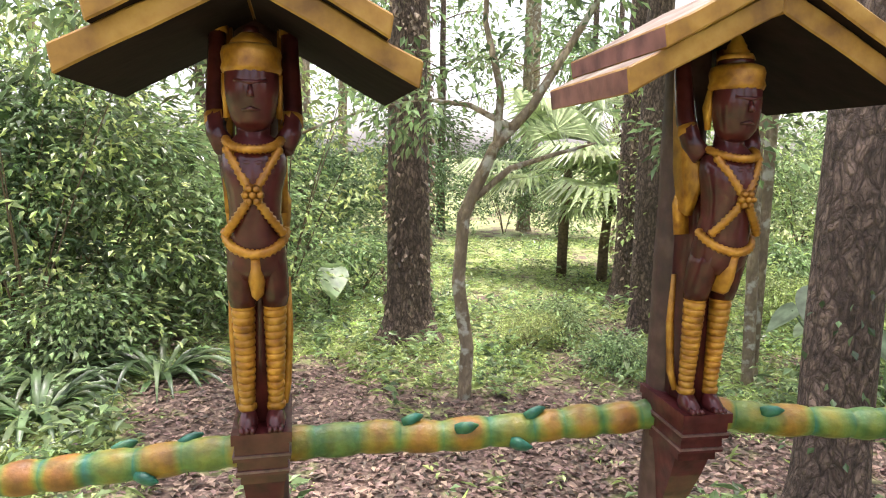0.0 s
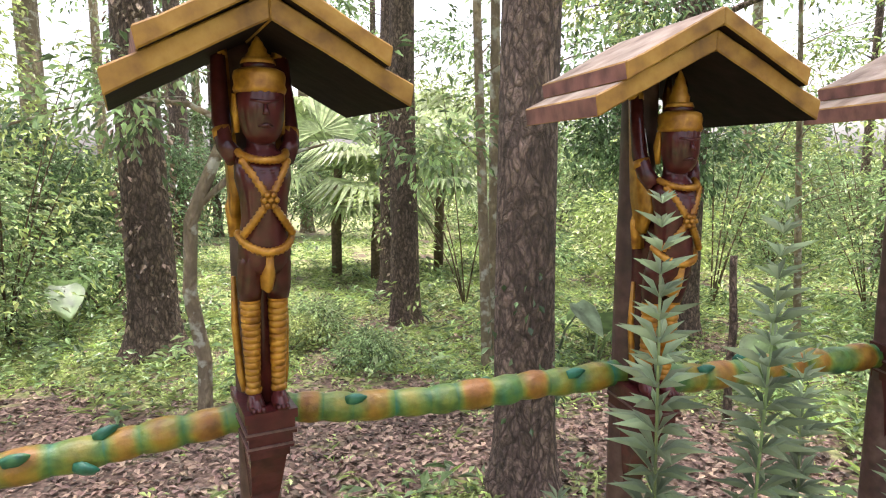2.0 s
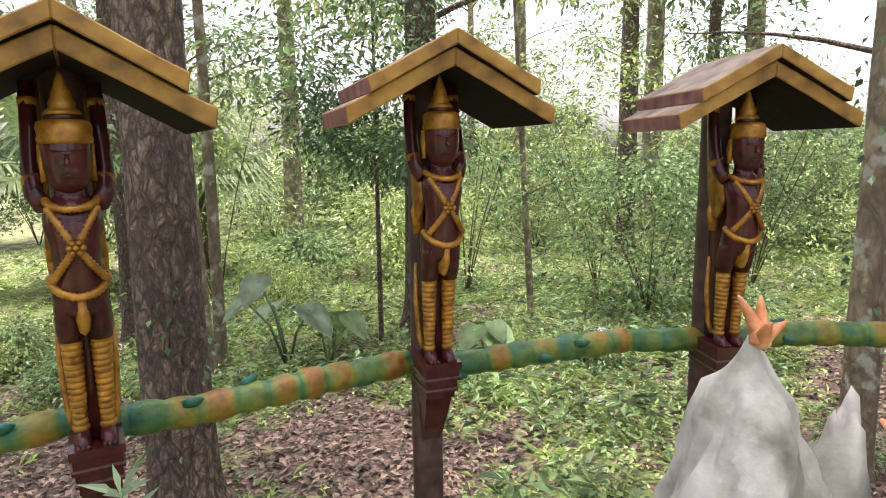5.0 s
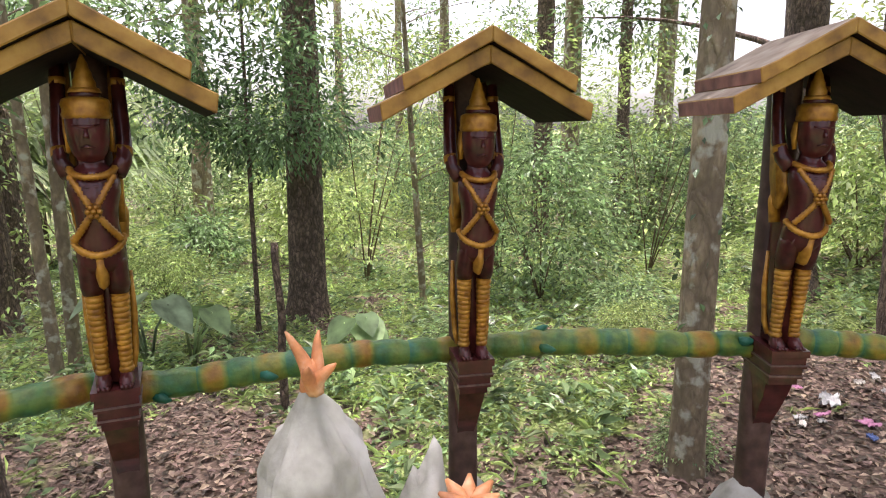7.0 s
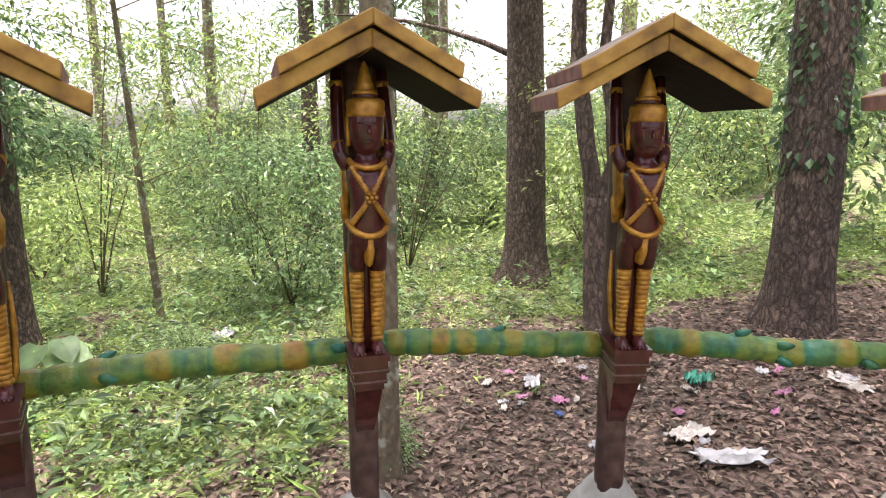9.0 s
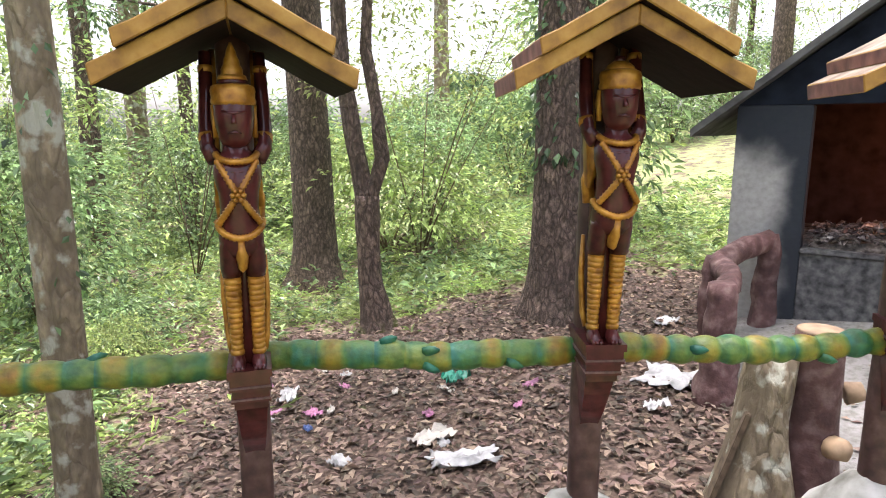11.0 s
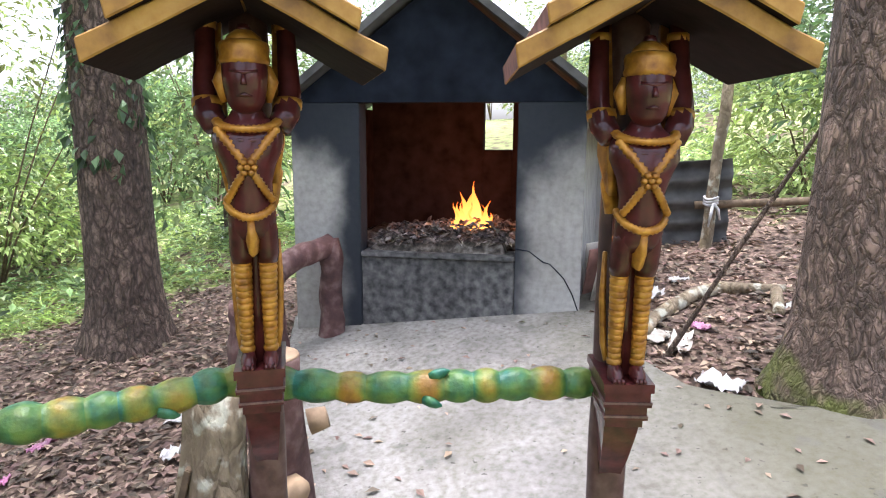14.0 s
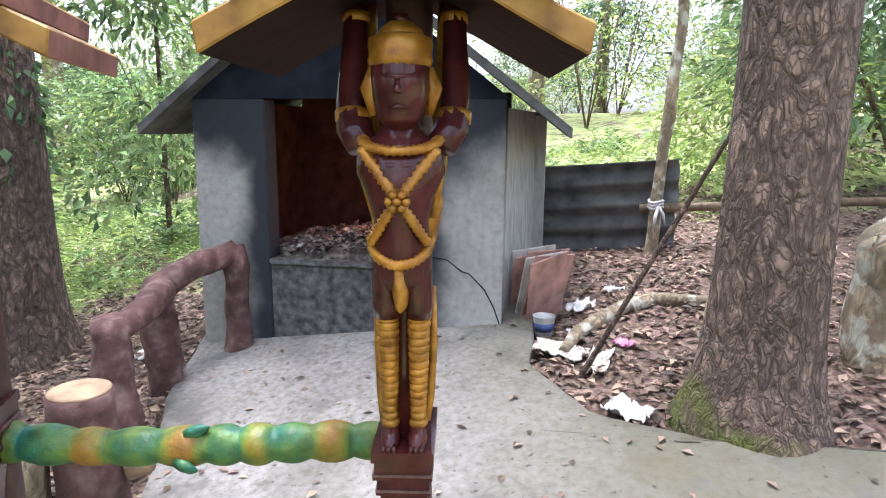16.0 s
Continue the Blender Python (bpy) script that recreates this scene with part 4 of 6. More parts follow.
def build_fire():
    root = empty("fire", FURN @ Matrix.Translation((1.05, 0.38, 0.9)))
    r = random.Random(5)
    for i in range(20):
        h = r.uniform(0.07, 0.2) * (1.6 if i < 3 else 1.0)
        x, y = r.uniform(-0.14, 0.1), r.uniform(-0.08, 0.08)
        if i < 3:
            x, y = -0.02 + 0.04 * i - 0.05, 0
        bm = bmesh.new()
        pts, rad = [], []
        ph = r.uniform(0, 6)
        for k in range(9):
            f = k / 8
            pts.append((x + 0.025 * math.sin(f * 5 + ph) * f, y + 0.015 * math.cos(f * 4 + ph) * f, -0.02 + h * f))
            rad.append((0.034 * (math.sin(math.pi * min(1, f * 0.8 + 0.25))) ** 0.9 + 0.001) * (1 - f * 0.7) * (1.25 if i < 3 else 0.8))
        tube(bm, pts, rad, 8, 0, squash=0.6, rough=0.5)
        part("flame", bm, M_FIRE, root)
    glow = new("fire_glow", bpy.data.lights.new("fire_glow", "POINT"))
    glow.data.energy, glow.data.color, glow.data.shadow_soft_size = 2.2, (1.0, 0.36, 0.12), 0.08
    glow.matrix_world = FURN @ Matrix.Translation((1.05, 0.42, 1.16))
    return tagged(root, "orange flames burning on the ash heap", "fire")


build_fire()


# ---- red cement branch rail and stump ----
def build_branch_rail():
    g = lambda x, y: gz(x, y)
    root = empty("branch_rail", pose(0, 0, 0))

    def limb(name, pts, rad, seed, label=""):
        bm = bmesh.new()
        P, R = [], []
        for (a, b, ra, rb) in zip(pts, pts[1:], rad, rad[1:]):
            a, b = Vector(a), Vector(b)
            for k in range(7):
                f = k / 7
                p = a.lerp(b, f)
                p += Vector((noise.noise(p * 5 + Vector((seed, 0, 0))), noise.noise(p * 5 + Vector((0, seed, 0))), noise.noise(p * 5 + Vector((0, 0, seed))))) * 0.025
                P.append(p)
                R.append(1.2 * (ra + (rb - ra) * f) * (1 + 0.22 * noise.noise(p * 14)))
        P.append(Vector(pts[-1]))
        R.append(rad[-1])
        tube(bm, P, R, 12, 0, rough=0.3)
        part(name, bm, M_REDBRANCH, root, label)
    limb("branch", [(7.52, -1.31, 0.86), (7.36, -1.16, 0.79), (7.2, -1.03, 0.73), (6.9, -1.1, 0.7), (6.62, -1.06, 0.66)], [0.055, 0.05, 0.055, 0.05, 0.05], 1)
    limb("upright", [(7.54, -1.3, g(7.54, -1.3) - 0.05), (7.54, -1.31, 0.6), (7.53, -1.31, 0.87)], [0.07, 0.055, 0.05], 2)
    limb("upright", [(7.2, -1.03, g(7.2, -1.03) - 0.05), (7.2, -1.03, 0.5), (7.2, -1.02, 0.76)], [0.09, 0.065, 0.06], 3)
    limb("upright", [(6.6, -1.06, g(6.6, -1.06) - 0.05), (6.61, -1.06, 0.4), (6.62, -1.06, 0.735)], [0.1, 0.075, 0.065], 4)
    return tagged(root, "red-brown cement rail shaped like a gnarled branch", "rail")


build_branch_rail()


def build_stump():
    x, y = 5.78, -1.4
    root = empty("cement_stump", pose(x, y, gz(x, y)))
    h = 0.79 - gz(x, y)
    bm = bmesh.new()
    rings = []
    for k in range(14):
        f = k / 13
        r = 0.085 + 0.05 * (1 - f) ** 2.2
        rings.append([Vector((math.cos(a), math.sin(a), 0)) * r * (1 + 0.1 * noise.noise(Vector((math.cos(a) * 2.5, math.sin(a) * 2.5, f * 4)))) + Vector((0.015 * math.sin(f * 5), 0, -0.05 + (h + 0.04) * f)) for a in [2 * math.pi * j / 18 for j in range(18)]])
    ring_loft(bm, rings)
    part("trunk", bm, M_REDBRANCH, root)
    bm = bmesh.new()
    ring_loft(bm, [[Vector((math.cos(a) * r + 0.015 * math.sin(5), math.sin(a) * r, h - 0.012 + dz)) for a in [2 * math.pi * j / 18 for j in range(18)]] for r, dz in ((0.082, 0), (0.08, 0.008), (0.07, 0.01), (0.045, 0.007), (0.03, 0.01), (0.01, 0.01))])
    part("cut_top", bm, M_CUTWOOD, root, "pale ringed cut face")
    for px, py, pz, ang in ((-0.09, -0.06, 0.25, 3.8), (0.02, -0.1, 0.42, 4.9)):
        bm = bmesh.new()
        d = Vector((math.cos(ang), math.sin(ang), 0.25))
        p = Vector((px, py, pz))
        tube(bm, [p, p + d * 0.04, p + d * 0.06], [0.045, 0.04, 0.036], 10, 0, rough=0.2)
        part("branch_stub", bm, M_CUTWOOD, root, "sawn branch stub")
    return tagged(root, "red-brown cement tree stump with pale cut top", "stump")


build_stump()


# ---- yard clutter beside the burner ----
def build_sheet():
    a, b = Vector((8.72, -3.12, 0.44)), Vector((8.42, -4.06, 0.49))
    bm = bmesh.new()
    ln = (b - a).length
    d = (b - a).normalized()
    nrm = d.cross(Vector((0, 0, 1)))
    rings = []
    nz = 66
    H = 0.8
    for k in range(nz + 1):
        z = H * k / nz
        off = 0.026 * math.sin(2 * math.pi * z / 0.155)
        row = []
        for i in range(13):
            f = i / 12
            rag = 0.02 * noise.noise(Vector((z * 8, 1, 3))) if i in (0, 12) else 0
            p = a + d * (ln * f + rag) + nrm * (off + 0.12 * z) + Vector((0, 0, z + 0.03 * f))
            row.append(p)
        rings.append(row)
    front = [[bm.verts.new(p) for p in r] for r in rings]
    back = [[bm.verts.new(p - nrm * 0.007) for p in r] for r in rings]
    for k in range(nz):
        for i in range(12):
            bm.faces.new((front[k][i], front[k][i + 1], front[k + 1][i + 1], front[k + 1][i]))
            bm.faces.new((back[k][i], back[k + 1][i], back[k + 1][i + 1], back[k][i + 1]))
        bm.faces.new((front[k][0], front[k + 1][0], back[k + 1][0], back[k][0]))
        bm.faces.new((front[k][12], back[k][12], back[k + 1][12], front[k + 1][12]))
    for i in range(12):
        bm.faces.new((front[nz][i], front[nz][i + 1], back[nz][i + 1], back[nz][i]))
        bm.faces.new((front[0][i], back[0][i], back[0][i + 1], front[0][i + 1]))
    ob = mesh_ob("corrugated_sheet", bm, M_ROOFSHEET)
    return tagged(ob, "grey corrugated cement sheet stood on edge against poles", "roof sheet")


build_sheet()


def rod(name, pts, rad, m, label, category, seg=9, rough=0.2, group=""):
    bm = bmesh.new()
    P, R = [], []
    for i in range(len(pts) - 1):
        a, b = Vector(pts[i]), Vector(pts[i + 1])
        n = 8
        for k in range(n):
            f = k / n
            p = a.lerp(b, f)
            P.append(p + Vector((noise.noise(p * 3), noise.noise(p * 3 + Vector((5, 0, 0))), 0)) * rad[i] * 0.5)
            R.append(rad[i] + (rad[i + 1] - rad[i]) * f)
    P.append(Vector(pts[-1]))
    R.append(rad[-1])
    tube(bm, P, R, seg, 0, rough=rough)
    return tagged(mesh_ob(name, bm, m), label, category, group)


rod("leaning_stick", [(6.74, -2.99, 0.36), (6.5, -3.25, 1.05), (6.26, -3.5, 1.72)], [0.013, 0.011, 0.007], M_BARK_DARK, "thin dark stick leaning against the pine trunk", "stick")
rod("slanting_trunk", [(8.3, -3.84, 0.45), (8.3, -3.875, 1.0), (8.3, -3.93, 1.7), (8.3, -3.96, 2.3), (8.3, -4.06, 3.4)], [0.042, 0.04, 0.036, 0.034, 0.028], M_BARK_LICHEN, "pale thin trunk holding the corrugated sheet", "tree trunk")
rod("cross_pole", [(8.4, -3.8, 0.98), (8.1, -4.9, 1.06), (7.9, -6.4, 1.12)], [0.03, 0.028, 0.025], M_TWIG, "grey wooden pole tied across", "pole")
rod("fallen_branch", [(x, y, gz(x, y) + 0.03) for x, y in ((6.95, -3.0), (7.12, -3.1), (7.3, -3.25), (7.42, -3.42), (7.45, -3.6), (7.3, -3.9))], [0.025, 0.035, 0.042, 0.042, 0.038, 0.03], M_BARK_LICHEN, "bent grey fallen branch on the leaves", "branch")
rod("fallen_branch", [(x, y, gz(x, y) + 0.03) for x, y in ((7.3, -3.85), (7.0, -3.7))], [0.035, 0.03], M_BARK_LICHEN, "short bent grey branch on the leaves", "branch")
rod("fallen_log", [(13.5, -5.4, 1.35), (14.6, -6.6, 1.6)], [0.11, 0.1], M_BARK_LICHEN, "pale fallen log on the slope", "log")
rod("broken_stump", [(6.5, -4.2, 0.2), (6.5, -4.18, 0.75), (6.49, -4.17, 1.14)], [0.17, 0.155, 0.15], M_BARK_LICHEN, "grey broken dead stump beside the pine", "stump", 14, 0.12)
rod("thin_stake", [(3.48, 3.55, gz(3.48, 3.55) - 0.03), (3.49, 3.55, 0.3), (3.47, 3.56, 0.85)], [0.028, 0.026, 0.022], M_BARK_DARK, "thin dark wooden stake in the grass", "stake")
rod("long_plank", [(8.1, -3.2, 0.52), (7.9, -3.5, 0.55)], [0.03, 0.03], M_CUTWOOD, "pale broken plank on the leaves", "plank", 4, 0)


def build_old_stump():
    """A split natural stump that leans against the cement one."""
    x, y = 5.66, -1.2
    root = empty("old_stump", pose(x, y, gz(x, y)))
    bm = bmesh.new()
    rings = []
    for k in range(16):
        f = k / 15
        ring = []
        for j in range(20):
            a = 2 * math.pi * j / 20
            e = noise.noise(Vector((math.cos(a) * 1.8, math.sin(a) * 1.8, f * 1.5)))
            rr = (0.085 + 0.075 * (1 - f) ** 2) * (1 + 0.4 * e)
            ring.append(Vector((math.cos(a) * rr + 0.03 * f, math.sin(a) * rr - 0.04 * f, -0.06 + (0.62 + 0.16 * e * f) * f)))
        rings.append(ring)
    ring_loft(bm, rings)
    part("trunk", bm, M_BARK_LICHEN, root)
    return tagged(root, "split grey-brown dead stump beside the red cement one", "stump")


build_old_stump()
bm = bmesh.new()
box(bm, (-0.035, -0.01, -0.03), (0.035, 0.01, 0.42), 0, 0.004)
plank = mesh_ob("leaning_plank", bm, M_TWIG, False)
plank.matrix_basis = pose(5.6, -1.06, gz(5.6, -1.06), 16, 0, 10)
tagged(plank, "short weathered plank leaning on the dead stump", "plank")
bm = bmesh.new()
for k in range(3):
    tube(bm, [(8.3 + 0.046 * math.cos(a), -3.875 + 0.046 * math.sin(a), 1.0 + 0.02 * k + 0.008 * math.sin(a * 2)) for a in [2 * math.pi * j / 14 for j in range(15)]], 0.009, 6)
for dy, dz in ((0.03, -0.17), (-0.05, -0.12)):
    tube(bm, [(8.25, -3.875, 1.01), (8.24, -3.875 + dy * 0.6, 1.01 + dz * 0.4), (8.245, -3.875 + dy, 1.01 + dz)], [0.011, 0.012, 0.006], 6)
tagged(mesh_ob("cloth_knot", bm, M_WHITE), "white plastic strip knotted round the thin trunk", "strip")


def build_tiles():
    r = random.Random(2)
    for i in range(6):
        bm = bmesh.new()
        box(bm, (-0.13, -0.006, 0), (0.13, 0.006, 0.34 + 0.04 * r.random()), 0, 0.002)
        ob = mesh_ob("floor_tile", bm, M_TILE if i % 3 != 2 else M_PAPER, False)
        f = i / 5
        ob.matrix_basis = pose(7.42 + 0.3 * f, -2.94 - 0.05 * r.random(), gz(7.5, -2.95) + 0.01, 14 + 5 * r.random(), r.uniform(-12, 12), -65 + r.uniform(-12, 12))
        tagged(ob, "loose pinkish floor tile leaning on the burner's side wall", "tile", "loose tiles")


build_tiles()


def build_cup():
    x, y = 7.22, -2.95
    root = empty("paper_cup", pose(x, y, gz(x, y) + 0.005))
    bm = bmesh.new()
    ring_loft(bm, [oval((0, 0, z), r, r, 20) for z, r in ((0, 0.042), (0.05, 0.05), (0.105, 0.058), (0.108, 0.06), (0.105, 0.055), (0.05, 0.047), (0.01, 0.04))])
    part("cup", bm, M_WHITE, root)
    bm = bmesh.new()
    ring_loft(bm, [oval((0, 0, z), r, r, 20) for z, r in ((0.03, 0.0472), (0.075, 0.0545), (0.075, 0.052), (0.03, 0.045))])
    part("band", bm, M_BLUE, root, "dark blue band")
    tagged(root, "white paper bowl with a dark blue band", "bowl")


build_cup()


def build_scrap(name, x, y, size, m, seed, label, category, tall=0.05, dz=0.0):
    """A crumpled sheet of plastic or paper lying on the ground."""
    bm = bmesh.new()
    n = 12
    r = random.Random(seed)
    ang = r.uniform(0, 6.3)
    top = {}
    for s in (0, 1):
        for j in range(n + 1):
            for i in range(n + 1):
                u, v = i / n - 0.5, j / n - 0.5
                w = 1 + 0.5 * noise.noise(Vector((u * 4, v * 4, seed)))
                X, Y = u * size[0] * w, v * size[1] * w
                z = tall * (0.4 + abs(noise.noise(Vector((u * 6, v * 6, seed + 0.5)))) * 1.6 + 0.12 * noise.noise(Vector((u * 14, v * 14, seed)))) * 0.65
                xr, yr = x + X * math.cos(ang) - Y * math.sin(ang), y + X * math.sin(ang) + Y * math.cos(ang)
                top[s, i, j] = bm.verts.new((xr, yr, gz(xr, yr) + 0.012 + dz + z - 0.004 * s))
    for j in range(n):
        for i in range(n):
            bm.faces.new([top[0, a, b] for a, b in ((i, j), (i + 1, j), (i + 1, j + 1), (i, j + 1))])
            bm.faces.new([top[1, a, b] for a, b in ((i, j), (i, j + 1), (i + 1, j + 1), (i + 1, j))])
    return tagged(mesh_ob(name, bm, m), label, category)


M_TEAL = mat("green_plastic", (0.03, 0.3, 0.2), scale=12, rough=0.4, bump=0.4)
M_MAGENTA = mat("pink_wrapper", (0.5, 0.2, 0.35), scale=12, rough=0.4, bump=0.4)
for nm, x, y, sz, m, lab, cat, tall in (
        ("carton_scrap", 5.93, 0.25, (0.22, 0.15), M_PAPER, "torn beige carton scrap on dry leaves", "carton", 0.05),
        ("plastic_bag", 5.74, 0.0, (0.3, 0.16), M_WHITE, "crumpled white plastic bag on dry leaves", "plastic bag", 0.05),
        ("plastic_bag", 6.2, 1.36, (0.16, 0.1), M_WHITE, "small crumpled white plastic bag on dry leaves", "plastic bag", 0.06),
        ("wrapper", 6.06, 1.08, (0.1, 0.07), M_MAGENTA, "pink and white crumpled wrapper", "wrapper", 0.03),
        ("wrapper", 5.88, 0.99, (0.06, 0.04), M_BLUE, "small blue wrapper on dry leaves", "wrapper", 0.03),
        ("plastic_bag", 6.6, 0.4, (0.14, 0.1), M_TEAL, "green crumpled plastic bag", "plastic bag", 0.1),
        ("plastic_bag", 6.76, -0.83, (0.3, 0.22), M_WHITE, "large crumpled white plastic sheet on dry leaves", "plastic bag", 0.06),
        ("paper_sheet", 6.9, -0.35, (0.3, 0.1), M_PAPER, "dirty flat paper strip on dry leaves", "paper", 0.015),
        ("paper_sheet", 7.69, -0.72, (0.16, 0.13), M_WHITE, "white square paper on the leaves", "paper", 0.02),
        ("plastic_bag", 6.42, -0.8, (0.12, 0.08), M_WHITE, "small white crumpled bag", "plastic bag", 0.05),
        ("plastic_bag", 6.35, -3.12, (0.18, 0.1), M_WHITE, "crumpled white plastic by the slab's edge", "plastic bag", 0.05),
        ("paper_sheet", 7.0, -2.98, (0.3, 0.12), M_PAPER, "torn grey paper along the slab's edge", "paper", 0.03),
        ("paper_sheet", 6.8, -3.12, (0.22, 0.1), M_PAPER, "crumpled grey paper on dry leaves", "paper", 0.04),
        ("plastic_bag", 7.5, -3.2, (0.15, 0.1), M_WHITE, "small white crumpled plastic", "plastic bag", 0.05),
        ("plastic_bag", 5.75, 4.28, (0.22, 0.16), M_WHITE, "pale crumpled plastic bag in the grass", "plastic bag", 0.09),
        ("plastic_bag", 5.6, 0.6, (0.12, 0.08), M_WHITE, "small pale crumpled plastic", "plastic bag", 0.04)):
    build_scrap(nm, x, y, sz, m, int(x * 100 + y * 37), lab, cat, tall)


rt = random.Random(14)
for i in range(26):
    x, y = (rt.gauss(6.35, 0.35), rt.gauss(0.9, 0.45)) if i < 15 else (rt.gauss(6.7, 0.45), rt.gauss(-0.5, 0.4)) if i < 20 else (rt.gauss(7.2, 0.3), rt.gauss(-3.3, 0.25))
    if inside(x, y, RIM):
        continue
    m = rt.choice((M_WHITE, M_PAPER, M_PAPER, M_MAGENTA, M_WHITE))
    build_scrap("scrap", x, y, (rt.uniform(0.04, 0.12), rt.uniform(0.03, 0.07)), m, 300 + i, "small " + {M_WHITE: "white plastic", M_PAPER: "grey paper", M_MAGENTA: "pink plastic"}[m] + " scrap on dry leaves", "scrap", 0.03)["group"] = "scraps of rubbish"


# ---- front rockery: rock with shell ornament, fern sprays ----
def build_front_rock():
    bm = bmesh.new()
    bmesh.ops.create_icosphere(bm, subdivisions=5, radius=1.0)
    for v in bm.verts:
        d = v.co.copy()
        t = (d.z + 1) / 2
        w = 0.29 * (1 - t) ** 0.75 + 0.035
        n1 = noise.noise(d * 1.7 + Vector((3.3, 0, 0))) * 0.3 + noise.noise(d * 4.2) * 0.24 + noise.noise(d * 9) * 0.14 + noise.noise(d * 23) * 0.05
        h = Vector((d.x, d.y, 0))
        if h.length > 1e-4:
            h.normalize()
        v.co = h * w * (1 + n1) * min(1, (1 - abs(d.z)) * 6 + 0.12) + Vector((0, 0, -0.25 + 1.46 * t + 0.03 * n1))
    ob = mesh_ob("tall_rock", bm, M_ROCK)
    ob.matrix_basis = Matrix.Translation((2.375, 0.45, 0))
    tagged(ob, "tall pale rock rising to a narrow tip before the fence", "rock")
    build_rock("side_rock", (2.5, 0.36, 0.42), (0.085, 0.09, 0.66), 11, "lower rounded pale rock beside the tall one", 4, 0.25)
    root = empty("shell_ornament", pose(2.374, 0.435, 1.205) @ Matrix.Scale(0.78, 4))
    for i, (a, L, r0, lean) in enumerate(((2.2, 0.1, 0.017, 0.45), (0.6, 0.095, 0.016, 0.4), (4.2, 0.055, 0.018, 0.8), (5.3, 0.05, 0.016, 0.9), (1.4, 0.05, 0.018, 0.2))):
        bm = bmesh.new()
        pts, rad = [], []
        for k in range(8):
            f = k / 7
            pts.append(Vector((math.cos(a) * lean * L * f, math.sin(a) * lean * L * f, L * f)) + Vector((0.006 * math.sin(f * 4 + i), 0, 0)))
            rad.append(r0 * (1 - f) ** 0.6 + 0.002)
        tube(bm, pts, rad, 9, 0, rough=0.3)
        part("spike", bm, M_ORANGE, root)
    tagged(root, "orange spiky shell ornament on the rock's tip", "shell")
    conch = empty("conch_shell", pose(2.513, 0.263, 1.06) @ Matrix.Scale(0.8, 4))
    for i in range(7):
        a = i * 0.9
        bm = bmesh.new()
        tube(bm, [(0, 0, 0), (0.03 * math.cos(a), 0.03 * math.sin(a), 0.02), (0.05 * math.cos(a), 0.05 * math.sin(a), 0.035)], [0.02, 0.013, 0.003], 8, 0, rough=0.3)
        part("spine", bm, M_ORANGE, conch)
    tagged(conch, "orange spiny conch shell on a low rock", "shell")
    build_rock("shell_rock", (2.53, 0.25, 0.4), (0.07, 0.06, 0.66), 15, "pale rock bearing a shell", 3, 0.2)


build_front_rock()


def build_frond_plant(x, y, z0, h, seed, n_stems):
    """Upright sprays with close-set drooping leaflets."""
    r = np.random.default_rng(seed)
    root = empty("fern_plant", pose(x, y, gz(x, y)))
    for s in range(n_stems):
        bx, by = r.uniform(-0.07, 0.07, 2) * (1 if s else 0.1)
        lean = r.uniform(-0.03, 0.03, 2)
        hh = h * r.uniform(0.72, 1.0) if s else h
        P, D, S = [], [], []
        stem = []
        n = 60
        for k in range(n):
            f = k / (n - 1)
            stem.append((bx + lean[0] * f * f, by + lean[1] * f * f, hh * f))
        bm = bmesh.new()
        tube(bm, stem[::4], [0.0042 * (1 - 0.6 * i / 15) for i in range(len(stem[::4]))], 6)
        st = part("stem", bm, M_LEAF, root)
        for k in range(40, n * 9):
            f = k / (n * 9 - 1)
            a = k * 2.399
            at = stem[min(n - 1, k // 9)]
            P.append(at)
            D.append((math.cos(a), math.sin(a), 0.62 + 0.6 * max(0, f - 0.8) * 5))
            S.append(0.056 * (1 - max(0, f - 0.86) * 4.0))
        me = leaves_mesh("frond", P, D, np.array(S), M_FERN, 0.17, 0.3, r, 0.12)
        ob = new("frond", me)
        ob.parent = st
    return tagged(root, "blue-green upright fern sprays in front of the fence", "fern", "fern plants")


for i, (x, y, h, n) in enumerate(((1.005, 0.635, 1.44, 1), (1.122, 0.64, 1.43, 1), (1.218, 0.62, 1.23, 1), (1.3, 0.56, 1.18, 1), (1.41, 0.33, 1.27, 2), (0.9, 0.7, 1.05, 1))):
    build_frond_plant(x, y, 0, h - gz(x, y), 20 + i, n)


